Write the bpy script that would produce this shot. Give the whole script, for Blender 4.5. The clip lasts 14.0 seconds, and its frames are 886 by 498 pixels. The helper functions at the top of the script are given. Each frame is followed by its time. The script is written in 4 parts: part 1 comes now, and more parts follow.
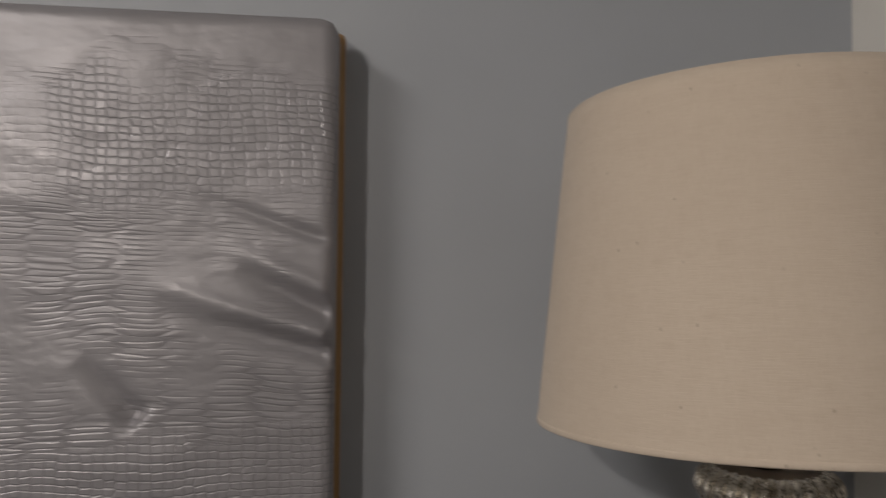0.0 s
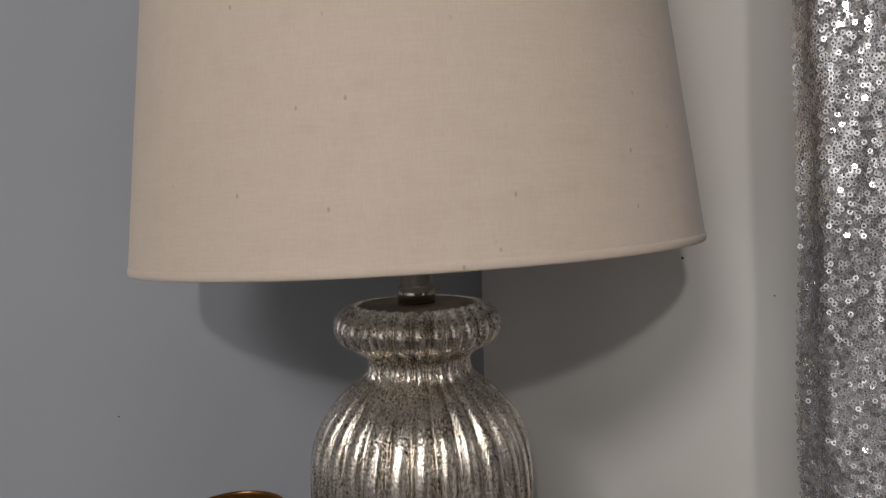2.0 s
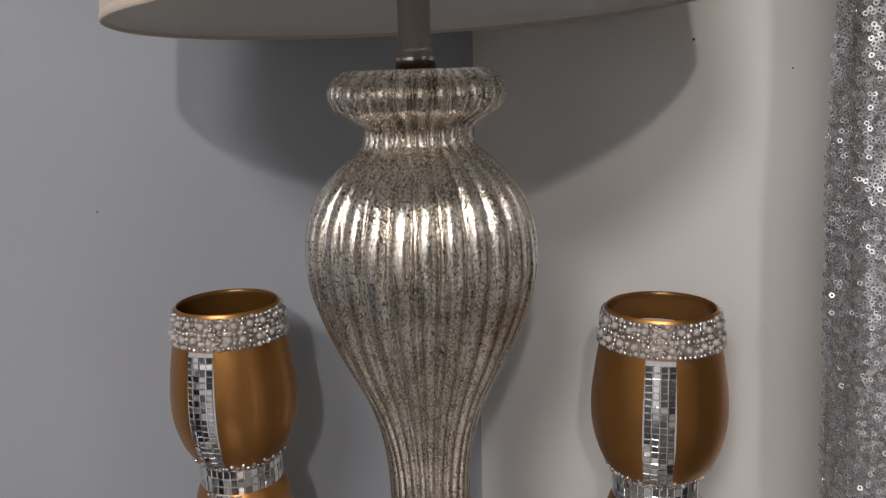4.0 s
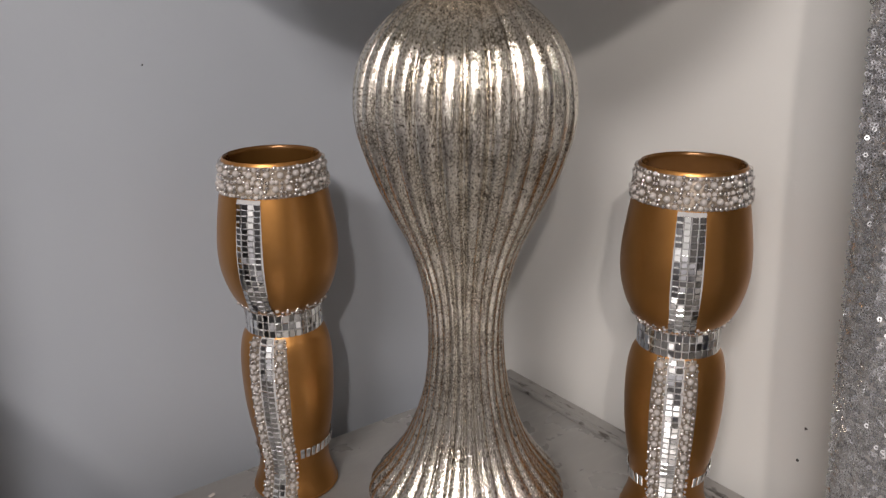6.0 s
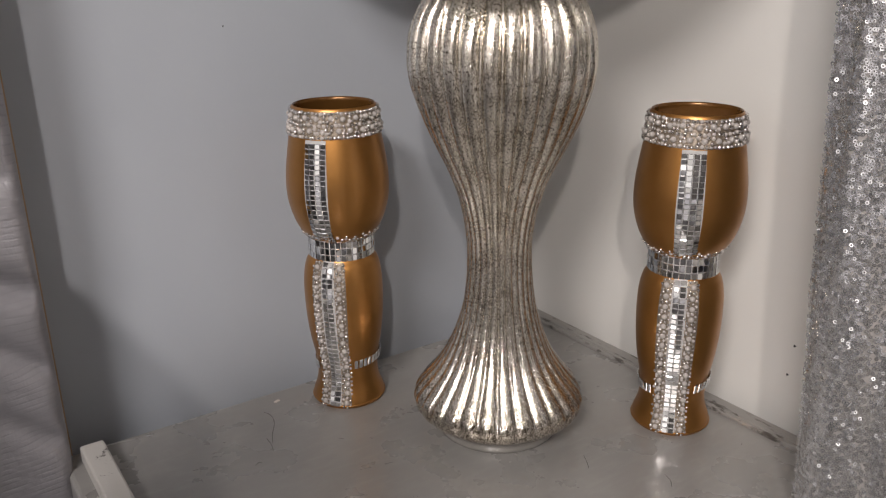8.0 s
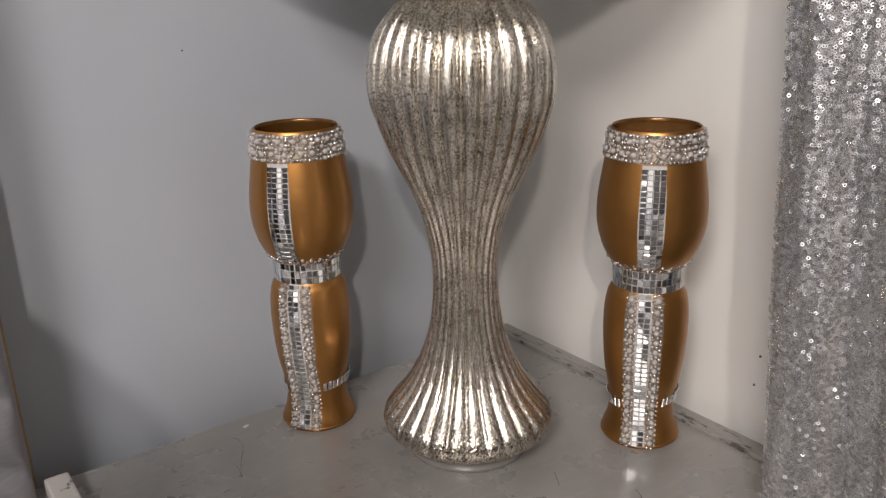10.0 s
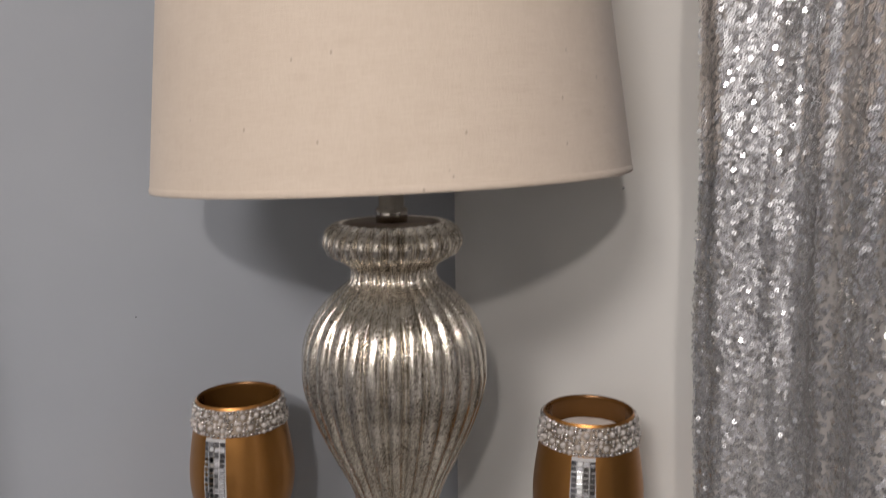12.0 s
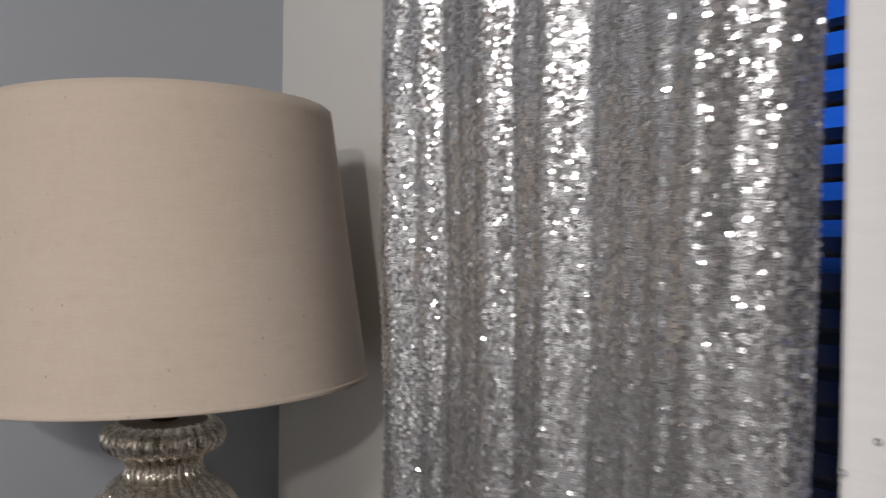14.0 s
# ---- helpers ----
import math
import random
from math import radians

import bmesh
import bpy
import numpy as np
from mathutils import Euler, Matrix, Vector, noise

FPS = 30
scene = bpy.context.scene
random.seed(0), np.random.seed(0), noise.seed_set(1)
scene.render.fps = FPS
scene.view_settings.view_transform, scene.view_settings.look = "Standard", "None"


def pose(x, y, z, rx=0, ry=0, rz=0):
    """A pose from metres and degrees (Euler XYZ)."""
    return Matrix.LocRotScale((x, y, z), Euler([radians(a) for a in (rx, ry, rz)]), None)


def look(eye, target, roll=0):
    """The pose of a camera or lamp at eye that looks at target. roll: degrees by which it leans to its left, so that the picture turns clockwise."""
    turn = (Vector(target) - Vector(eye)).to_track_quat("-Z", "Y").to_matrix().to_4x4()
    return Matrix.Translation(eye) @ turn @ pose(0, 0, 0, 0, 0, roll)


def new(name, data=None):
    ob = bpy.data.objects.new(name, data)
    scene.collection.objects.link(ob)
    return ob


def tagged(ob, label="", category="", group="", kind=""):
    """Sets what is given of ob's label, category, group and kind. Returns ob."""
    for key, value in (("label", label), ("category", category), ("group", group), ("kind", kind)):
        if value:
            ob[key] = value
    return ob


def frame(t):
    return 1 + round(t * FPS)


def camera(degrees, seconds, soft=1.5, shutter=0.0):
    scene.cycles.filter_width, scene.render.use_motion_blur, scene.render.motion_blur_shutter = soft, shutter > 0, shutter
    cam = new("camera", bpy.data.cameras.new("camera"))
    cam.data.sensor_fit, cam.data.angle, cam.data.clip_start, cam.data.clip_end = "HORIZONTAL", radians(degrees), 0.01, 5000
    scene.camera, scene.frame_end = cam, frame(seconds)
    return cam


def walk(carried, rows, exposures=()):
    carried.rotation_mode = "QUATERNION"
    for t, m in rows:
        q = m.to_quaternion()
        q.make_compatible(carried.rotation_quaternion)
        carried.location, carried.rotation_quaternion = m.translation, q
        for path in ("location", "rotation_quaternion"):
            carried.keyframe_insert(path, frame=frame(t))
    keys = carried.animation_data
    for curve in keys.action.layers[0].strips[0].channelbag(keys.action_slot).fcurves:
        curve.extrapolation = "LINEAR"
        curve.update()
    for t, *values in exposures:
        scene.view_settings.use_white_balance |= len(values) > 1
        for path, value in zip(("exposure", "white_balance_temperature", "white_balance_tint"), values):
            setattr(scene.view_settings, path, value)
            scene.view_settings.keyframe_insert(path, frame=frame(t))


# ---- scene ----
cam = camera(56.98, 14.0, soft=1.2, shutter=0.3)
# seconds, place, yaw, pitch, roll
ROWS = [
    (0, 0.0179, -0.0053, 1.2501, -7.323, 1.833, -0.612),
    (0.2, 0.0223, 0.0069, 1.2445, -12.182, 1.563, 0.018),
    (0.4, 0.0320, 0.0246, 1.2381, -16.923, 1.492, 0.201),
    (0.5, 0.0318, 0.0308, 1.2397, -19.307, 1.584, 0.279),
    (1, 0.0425, 0.0713, 1.2144, -27.479, 0.754, -0.544),
    (1.5, 0.0590, 0.1190, 1.1952, -31.779, -2.088, 0.891),
    (2, 0.0627, 0.1503, 1.1745, -34.709, -4.143, 1.774),
    (2.5, 0.0627, 0.1615, 1.1453, -36.329, -5.608, 1.915),
    (3, 0.0679, 0.1821, 1.1237, -36.269, -8.338, 2.805),
    (5.5, 0.0241, 0.1789, 1.0635, -36.973, -16.248, 0.227),
    (6, 0.0149, 0.1733, 1.0584, -36.379, -18.315, 0.641),
    (6.5, 0.0093, 0.1671, 1.0575, -35.863, -20.453, 1.678),
    (7, -0.0253, 0.1397, 1.0507, -35.662, -20.685, 1.299),
    (7.2, -0.0507, 0.1259, 1.0493, -35.219, -20.365, 0.663),
    (9.5, -0.0679, 0.0760, 1.0510, -34.655, -17.990, 0.930),
    (10, -0.0514, 0.0856, 1.0566, -36.623, -18.633, 1.490),
    (10.5, -0.0355, 0.0819, 1.0774, -36.969, -17.807, 1.722),
    (11, -0.0214, 0.0803, 1.1012, -35.849, -15.913, 1.195),
    (11.5, -0.0002, 0.0713, 1.1337, -34.101, -12.778, 0.274),
    (12, 0.0155, 0.0558, 1.1792, -35.367, -9.005, 0.798),
    (12.5, 0.0221, 0.0319, 1.2156, -35.840, -4.852, 0.132),
    (13, 0.0355, 0.0194, 1.2311, -36.261, -1.377, -0.917),
    (13.2, 0.0445, 0.0078, 1.2297, -36.506, -0.037, 0.234),
    (13.5, 0.0622, -0.0305, 1.2498, -37.406, 0.352, -0.471),
    (14, 0.1094, -0.1619, 1.2697, -36.873, -0.438, -0.692),
]
# seconds, stops, kelvin, tint
EXPOSURES = [(0.0, -1.27, 7000, 12), (0.5, -1.08, 6900, 12), (1.0, -1.0, 6750, 12), (2.0, -0.9, 6550, 12), (3.0, -0.72, 6450, 13), (5.5, -0.17, 6650, 14), (7.0, -0.12, 6700, 14), (9.5, -0.08, 6750, 14), (11.0, -0.1, 6800, 14), (11.5, -0.2, 6750, 14), (12.5, -0.6, 6600, 13), (13.2, -0.8, 6550, 12), (14.0, -0.83, 6500, 12)]
walk(cam, [(t, pose(x, y, z, 90 + pitch, roll, yaw)) for t, x, y, z, yaw, pitch, roll in ROWS], EXPOSURES)

# ---- plan, metres ----
WX, WY = 0.596, 0.852            # the corner of the two walls
TOP = 0.632                      # table top
LX, LY = 0.368, 0.6276           # lamp axis
X0, Y0, CEIL = -2.7, -2.6, 2.45  # far walls and ceiling

# ---- world and lights ----
world = bpy.data.worlds.new("world")
scene.world = world
world.use_nodes = True
world.node_tree.nodes["Background"].inputs[0].default_value = (0.03, 0.05, 0.09, 1)
world.node_tree.nodes["Background"].inputs[1].default_value = 0.3


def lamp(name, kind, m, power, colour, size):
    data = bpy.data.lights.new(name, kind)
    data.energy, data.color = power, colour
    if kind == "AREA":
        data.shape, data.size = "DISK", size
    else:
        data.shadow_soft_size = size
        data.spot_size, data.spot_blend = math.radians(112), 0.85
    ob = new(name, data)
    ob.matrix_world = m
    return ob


lamp("key_light", "SPOT", look((-0.60, -0.58, 1.65), (0.34, 0.64, 1.12)), 37, (1.0, 0.955, 0.91), 0.028)
# unseen soft fill, added below the ceiling to lift the shadows
lamp("fill_light", "AREA", pose(-1.6, -0.85, CEIL - 0.09), 90, (1.0, 0.98, 0.97), 0.8)


# ---- materials ----
class Nodes:
    def __init__(self, name):
        self.m = bpy.data.materials.new(name)
        self.m.use_nodes = True
        self.t = self.m.node_tree
        self.p = self.t.nodes["Principled BSDF"]
        self.co = self.t.nodes.new("ShaderNodeTexCoord").outputs["Object"]

    def add(self, kind, **sets):
        n = self.t.nodes.new("ShaderNode" + kind)
        for k, v in sets.items():
            if k in n.inputs:
                n.inputs[k].default_value = v
        return n

    def join(self, a, b):
        self.t.links.new(a, b)

    def mapped(self, scale, turn=(0, 0, 0)):
        n = self.add("Mapping")
        n.inputs["Scale"].default_value, n.inputs["Rotation"].default_value = scale, turn
        self.join(self.co, n.inputs["Vector"])
        return n.outputs["Vector"]

    def noise(self, scale, detail=3.0, rough=0.55, vec=None):
        n = self.add("TexNoise", Scale=scale, Detail=detail, Roughness=rough)
        self.join(vec or self.co, n.inputs["Vector"])
        return n.outputs["Fac"]

    def cells(self, scale, feature="F1", vec=None, randomness=1.0):
        n = self.t.nodes.new("ShaderNodeTexVoronoi")
        n.feature = feature
        n.inputs["Scale"].default_value, n.inputs["Randomness"].default_value = scale, randomness
        self.join(vec or self.co, n.inputs["Vector"])
        return n.outputs["Distance"]

    def span(self, fac, a, b, lo=0.0, hi=1.0):
        n = self.t.nodes.new("ShaderNodeMapRange")
        for k, v in zip(("From Min", "From Max", "To Min", "To Max"), (a, b, lo, hi)):
            n.inputs[k].default_value = v
        self.join(fac, n.inputs["Value"])
        return n.outputs["Result"]

    def math(self, op, a, b):
        n = self.t.nodes.new("ShaderNodeMath")
        n.operation = op
        for k, v in enumerate((a, b)):
            if isinstance(v, (int, float)):
                n.inputs[k].default_value = v
            else:
                self.join(v, n.inputs[k])
        return n.outputs[0]

    def mix(self, fac, a, b):
        n = self.t.nodes.new("ShaderNodeMix")
        n.data_type = "RGBA"
        if isinstance(fac, (int, float)):
            n.inputs[0].default_value = fac
        else:
            self.join(fac, n.inputs[0])
        for k, v in ((6, a), (7, b)):
            if isinstance(v, tuple):
                n.inputs[k].default_value = (*v, 1)
            else:
                self.join(v, n.inputs[k])
        return n.outputs[2]

    def mixv(self, fac, a, b):
        return self.math("ADD", self.math("MULTIPLY", a, self.math("SUBTRACT", 1.0, fac)), self.math("MULTIPLY", b, fac))

    def set(self, **kw):
        names = {"colour": "Base Color", "rough": "Roughness", "metal": "Metallic", "spec": "Specular IOR Level", "coat": "Coat Weight", "sheen": "Sheen Weight", "trans": "Transmission Weight", "ior": "IOR"}
        for k, v in kw.items():
            s = self.p.inputs[names[k]]
            if isinstance(v, tuple):
                s.default_value = (*v, 1)
            elif isinstance(v, (int, float)):
                s.default_value = v
            else:
                self.join(v, s)
        return self

    def bump(self, height, strength=0.3, distance=0.001, after=None):
        n = self.add("Bump", Strength=strength, Distance=distance)
        self.join(height, n.inputs["Height"])
        if after is not None:
            self.join(after, n.inputs["Normal"])
        self.join(n.outputs[0], self.p.inputs["Normal"])
        return n.outputs[0]


def wall_paint(name, a, b, rough=0.55):
    n = Nodes(name)
    big = n.span(n.noise(2.3, 4), 0.35, 0.65)
    col = n.mix(big, a, b)
    scuff = n.span(n.noise(14, 6, 0.7), 0.66, 0.74)
    n.set(colour=n.mix(n.math("MULTIPLY", scuff, 0.18), col, tuple(c * 1.3 for c in a)), rough=n.span(n.noise(30), 0.3, 0.7, rough - 0.08, rough + 0.1))
    first = n.bump(n.noise(260, 3), 0.12, 0.0006)
    n.bump(n.noise(18, 3), 0.12, 0.004, first)
    return n.m


M = {}
M["wall_cool"] = wall_paint("blue_grey_wall_paint", (0.384, 0.410, 0.448), (0.414, 0.440, 0.476))
M["wall_warm"] = wall_paint("off_white_wall_paint", (0.735, 0.718, 0.68), (0.78, 0.763, 0.725))
M["wall_far"] = wall_paint("dark_taupe_wall_paint", (0.045, 0.04, 0.038), (0.06, 0.054, 0.05))
M["wall_white"] = wall_paint("white_wall_paint", (0.75, 0.745, 0.73), (0.80, 0.795, 0.78))
M["ceiling"] = wall_paint("off_white_ceiling_paint", (0.70, 0.69, 0.675), (0.75, 0.74, 0.725), 0.8)

n = Nodes("brown_grey_carpet")
n.set(colour=n.mix(n.noise(180, 4), (0.30, 0.28, 0.255), (0.40, 0.375, 0.345)), rough=0.95)
n.bump(n.noise(500), 0.6, 0.004)
M["floor"] = n.m

n = Nodes("silver_table_paint")
fine = n.noise(160, 5, 0.6)
cloud = n.span(n.noise(7, 5, 0.6), 0.35, 0.7)
wear = n.span(n.noise(38, 8, 0.75), 0.70, 0.74)
streak = n.span(n.noise(24, 4, 0.6, n.mapped((1, 14, 1), (0, 0, 0.5))), 0.74, 0.78)
col = n.mix(cloud, (0.30, 0.29, 0.276), (0.375, 0.363, 0.346))
# lighter streaks put the mottled reflections on the top into its colour
sheen_streaks = n.span(n.noise(30, 5, 0.65, n.mapped((1, 5, 1), (0, 0, 0.9))), 0.5, 0.75)
col = n.mix(n.math("MULTIPLY", sheen_streaks, 0.5), col, (0.42, 0.408, 0.39))
col = n.mix(n.math("MULTIPLY", fine, 0.25), col, (0.32, 0.31, 0.297))
col = n.mix(n.math("MAXIMUM", wear, n.math("MULTIPLY", streak, 0.5)), col, (0.12, 0.11, 0.10))
n.set(colour=col, metal=0.3, rough=n.span(n.noise(16, 5), 0.3, 0.7, 0.22, 0.38))
first = n.bump(fine, 0.12, 0.0008)
n.bump(n.noise(28, 4, 0.6), 0.16, 0.003, first)
M["table"] = n.m

n = Nodes("chipped_off_white_paint")
chip = n.span(n.noise(90, 6, 0.7), 0.61, 0.65)
n.set(colour=n.mix(chip, (0.52, 0.5, 0.47), (0.06, 0.05, 0.045)), rough=0.5)
n.bump(chip, 0.4, -0.001)
M["chipped"] = n.m

n = Nodes("worn_silver_moulding_paint")
chip = n.span(n.noise(55, 7, 0.7, n.mapped((2.5, 0.6, 1))), 0.54, 0.62)
n.set(colour=n.mix(chip, (0.36, 0.345, 0.325), (0.1, 0.09, 0.08)), rough=0.42, metal=0.4)
n.bump(n.noise(120), 0.3, 0.001)
M["moulding"] = n.m

n = Nodes("oatmeal_linen")
weave_a = n.noise(90, 2, 0.5, n.mapped((1, 1, 14)))
weave_b = n.noise(90, 2, 0.5, n.mapped((14, 14, 1)))
weave = n.math("MULTIPLY", weave_a, weave_b)
soft = n.span(n.noise(3.5, 4), 0.35, 0.65)
col = n.mix(soft, (0.562, 0.474, 0.388), (0.597, 0.508, 0.42))
slub = n.math("MULTIPLY", n.span(n.noise(22, 3, 0.6, n.mapped((1, 1, 5))), 0.4, 0.7), n.span(n.noise(26, 3, 0.6, n.mapped((4, 4, 1))), 0.35, 0.7))
col = n.mix(n.math("MULTIPLY", slub, 0.45), col, (0.48, 0.39, 0.31))
col = n.mix(n.span(weave, 0.15, 0.4, 0.0, 0.35), col, (0.475, 0.383, 0.297))
fleck = n.math("MULTIPLY", n.span(n.cells(85, vec=n.mapped((1, 1, 0.6))), 0.05, 0.085, 1.0, 0.0), n.span(n.noise(33, 2), 0.48, 0.54))
col = n.mix(n.math("MULTIPLY", fleck, 0.4), col, (0.14, 0.10, 0.07))
n.set(colour=col, rough=0.92, spec=0.15, sheen=0.2)
n.bump(weave, 0.35, 0.0009)
M["linen"] = n.m

n = Nodes("white_shade_lining")
n.set(colour=n.mix(n.noise(60), (0.66, 0.65, 0.63), (0.72, 0.71, 0.69)), rough=0.7)
M["lining"] = n.m

n = Nodes("mercury_glass")
sep = n.add("SeparateXYZ")
n.join(n.co, sep.inputs[0])
speck = n.span(n.noise(620, 3, 0.65, n.mapped((1, 1, 0.8))), 0.395, 0.45)
blot = n.span(n.noise(45, 5, 0.7), 0.38, 0.62)
vein = n.t.nodes.new("ShaderNodeVectorMath")
vein.operation = "MULTIPLY_ADD"
wob = n.add("TexNoise", Scale=500.0, Detail=2.0)
n.join(n.co, wob.inputs["Vector"])
n.join(wob.outputs["Color"], vein.inputs[0])
vein.inputs[1].default_value = (0.0016, 0.0016, 0.0016)
n.join(n.co, vein.inputs[2])
crackle = n.span(n.cells(430, "DISTANCE_TO_EDGE", vein.outputs[0]), 0.03, 0.16)
# the crackle is widest on the flared foot
thin = n.math("MAXIMUM", n.math("MULTIPLY", blot, 0.9), n.span(sep.outputs["Z"], 0.03, 0.13, 1.0, 0.0))
silver = n.math("MULTIPLY", n.mixv(n.math("MULTIPLY", blot, 0.3), speck, 1.0), n.mixv(thin, 1.0, crackle))
n.set(colour=n.mix(silver, (0.085, 0.06, 0.032), n.mix(blot, (0.98, 0.92, 0.82), (0.94, 0.865, 0.74))), metal=0.97, rough=n.span(silver, 0, 1, 0.2, 0.035), coat=0.5)
n.p.inputs["Coat Roughness"].default_value = 0.02
first = n.bump(silver, 0.2, 0.0005)
n.bump(n.noise(480, 4, 0.7, n.mapped((1, 1, 0.6))), 0.42, 0.0008, first)
M["mercury"] = n.m

n = Nodes("pale_thick_glass")
n.set(colour=n.mix(n.noise(60), (0.17, 0.16, 0.145), (0.24, 0.23, 0.21)), rough=0.1, coat=0.8)
M["glass"] = n.m

n = Nodes("brushed_nickel")
n.set(colour=n.mix(n.noise(60, 3, 0.5, n.mapped((1, 1, 0.05))), (0.40, 0.365, 0.32), (0.52, 0.48, 0.43)), metal=1.0, rough=0.13)
M["nickel"] = n.m

n = Nodes("dark_bronze_cap")
n.set(colour=n.mix(n.noise(120), (0.16, 0.12, 0.085), (0.24, 0.18, 0.13)), metal=0.7, rough=0.38)
M["cap"] = n.m

n = Nodes("satin_gold_paint")
n.set(colour=n.mix(n.span(n.noise(40, 4), 0.3, 0.7), (0.405, 0.19, 0.053), (0.455, 0.218, 0.064)), metal=0.9, coat=0.15, rough=n.span(n.noise(25, 4), 0.3, 0.7, 0.33, 0.41))
n.bump(n.noise(900, 2), 0.06, 0.0004)
M["gold"] = n.m

n = Nodes("brown_gold_glass_inside")
n.set(colour=n.mix(n.noise(40), (0.13, 0.058, 0.014), (0.17, 0.077, 0.02)), metal=0.5, rough=0.25)
M["inner"] = n.m

n = Nodes("mirror_tile")
info = n.add("ObjectInfo")
n.set(colour=n.mix(info.outputs["Random"], (0.80, 0.81, 0.82), (0.95, 0.95, 0.94)), metal=1.0, rough=0.03)
M["mirror"] = n.m

n = Nodes("grey_grout")
n.set(colour=n.mix(n.noise(300), (0.36, 0.35, 0.34), (0.50, 0.49, 0.48)), rough=0.45)
M["grout"] = n.m

n = Nodes("silver_rhinestone")
geo = n.add("NewGeometry")
n.set(colour=n.mix(geo.outputs["Random Per Island"], (0.48, 0.435, 0.40), (0.86, 0.825, 0.80)), metal=n.span(geo.outputs["Random Per Island"], 0.25, 0.35, 0.2, 0.97), rough=0.13, coat=0.4)
M["bead"] = n.m

n = Nodes("silver_mesh_tape")
n.set(colour=n.mix(n.noise(400), (0.20, 0.16, 0.12), (0.32, 0.27, 0.22)), metal=0.6, rough=0.35)
n.bump(n.cells(700), 0.5, 0.001)
M["silver_tape"] = n.m

n = Nodes("cream_pearl")
n.set(colour=n.mix(n.noise(30), (0.42, 0.385, 0.36), (0.52, 0.485, 0.455)), rough=0.18, coat=0.7, metal=0.15)
M["pearl"] = n.m

n = Nodes("white_plaster")
n.set(colour=n.mix(n.noise(70, 5), (0.66, 0.6, 0.55), (0.78, 0.73, 0.68)), rough=0.85)
n.bump(n.noise(60, 5), 0.6, 0.004)
M["plaster"] = n.m

n = Nodes("silver_crocodile_vinyl")
bend = n.t.nodes.new("ShaderNodeVectorMath")
bend.operation = "ADD"
wob = n.add("TexNoise", Scale=5.0, Detail=2.0)
n.join(n.co, wob.inputs["Vector"])
shrink = n.t.nodes.new("ShaderNodeVectorMath")
shrink.operation = "SCALE"
shrink.inputs["Scale"].default_value = 0.035
n.join(wob.outputs["Color"], shrink.inputs[0])
n.join(n.co, bend.inputs[0])
n.join(shrink.outputs[0], bend.inputs[1])


def scaled(vec, s):
    k = n.add("Mapping")
    k.inputs["Scale"].default_value = s
    n.join(vec, k.inputs["Vector"])
    return k.outputs["Vector"]


square = n.span(n.cells(1.0, "DISTANCE_TO_EDGE", scaled(bend.outputs[0], (98, 0.001, 138)), 0.3), 0.02, 0.16)
long = n.span(n.cells(1.0, "DISTANCE_TO_EDGE", scaled(bend.outputs[0], (25, 0.001, 195)), 0.5), 0.02, 0.24)
sep = n.add("SeparateXYZ")
n.join(n.co, sep.inputs[0])
height = n.math("ADD", sep.outputs["Z"], n.span(n.noise(6.0, 3), 0.3, 0.7, -0.05, 0.05))
grid_top = n.math("MULTIPLY", n.span(height, 1.29, 1.31), n.span(height, 1.42, 1.44, 1.0, 0.0))
grid_low = n.math("MULTIPLY", n.span(height, 0.90, 0.92), n.span(height, 1.08, 1.10, 1.0, 0.0))
where = n.math("SUBTRACT", 1.0, n.math("MAXIMUM", grid_top, grid_low))
low = n.span(height, 0.92, 1.0, 0.7, 0.0)
plain = n.math("MAXIMUM", low, n.math("MAXIMUM", n.span(height, 1.43, 1.45), n.math("MULTIPLY", n.span(n.noise(9, 3, 0.5, n.mapped((1.3, 1, 0.8))), 0.46, 0.66), n.span(height, 1.12, 1.15))))
scale_h = n.mixv(plain, n.mixv(where, square, long), 1.0)
n.set(colour=n.mix(scale_h, (0.245, 0.237, 0.25), (0.305, 0.295, 0.31)), metal=0.32, rough=n.span(n.noise(22, 4), 0.3, 0.7, 0.36, 0.5))
first = n.bump(scale_h, 0.5, 0.0009)
second = n.bump(n.noise(45, 4), 0.22, 0.003, first)
n.bump(n.noise(13, 3, 0.5, n.mapped((0.6, 1, 1.6), (0, 0.35, 0))), 0.42, 0.012, second)
M["vinyl"] = n.m

n = Nodes("grey_bedspread")
n.set(colour=n.mix(n.noise(9, 4), (0.20, 0.196, 0.203), (0.26, 0.255, 0.262)), rough=0.85, sheen=0.15)
n.bump(n.noise(240, 3), 0.4, 0.001)
M["spread"] = n.m

n = Nodes("grey_pillow_cotton")
n.set(colour=n.mix(n.noise(12, 4), (0.22, 0.22, 0.23), (0.28, 0.28, 0.29)), rough=0.85)
n.bump(n.noise(320, 3), 0.3, 0.0008)
M["pillow"] = n.m

n = Nodes("raw_brown_wood")
n.set(colour=n.mix(n.noise(20, 4, 0.6, n.mapped((8, 8, 0.8))), (0.26, 0.15, 0.065), (0.42, 0.26, 0.12)), rough=0.65)
M["wood"] = n.m

n = Nodes("silver_mesh_cloth")
n.set(colour=n.mix(n.noise(400), (0.30, 0.282, 0.268), (0.39, 0.368, 0.35)), rough=0.6, metal=0.2)
M["cloth"] = n.m

n = Nodes("silver_sequin")
geo = n.add("NewGeometry")
n.set(colour=n.mix(geo.outputs["Random Per Island"], (0.60, 0.605, 0.62), (0.90, 0.905, 0.92)), metal=0.85, rough=n.span(geo.outputs["Random Per Island"], 0, 1, 0.10, 0.24))
M["sequin"] = n.m

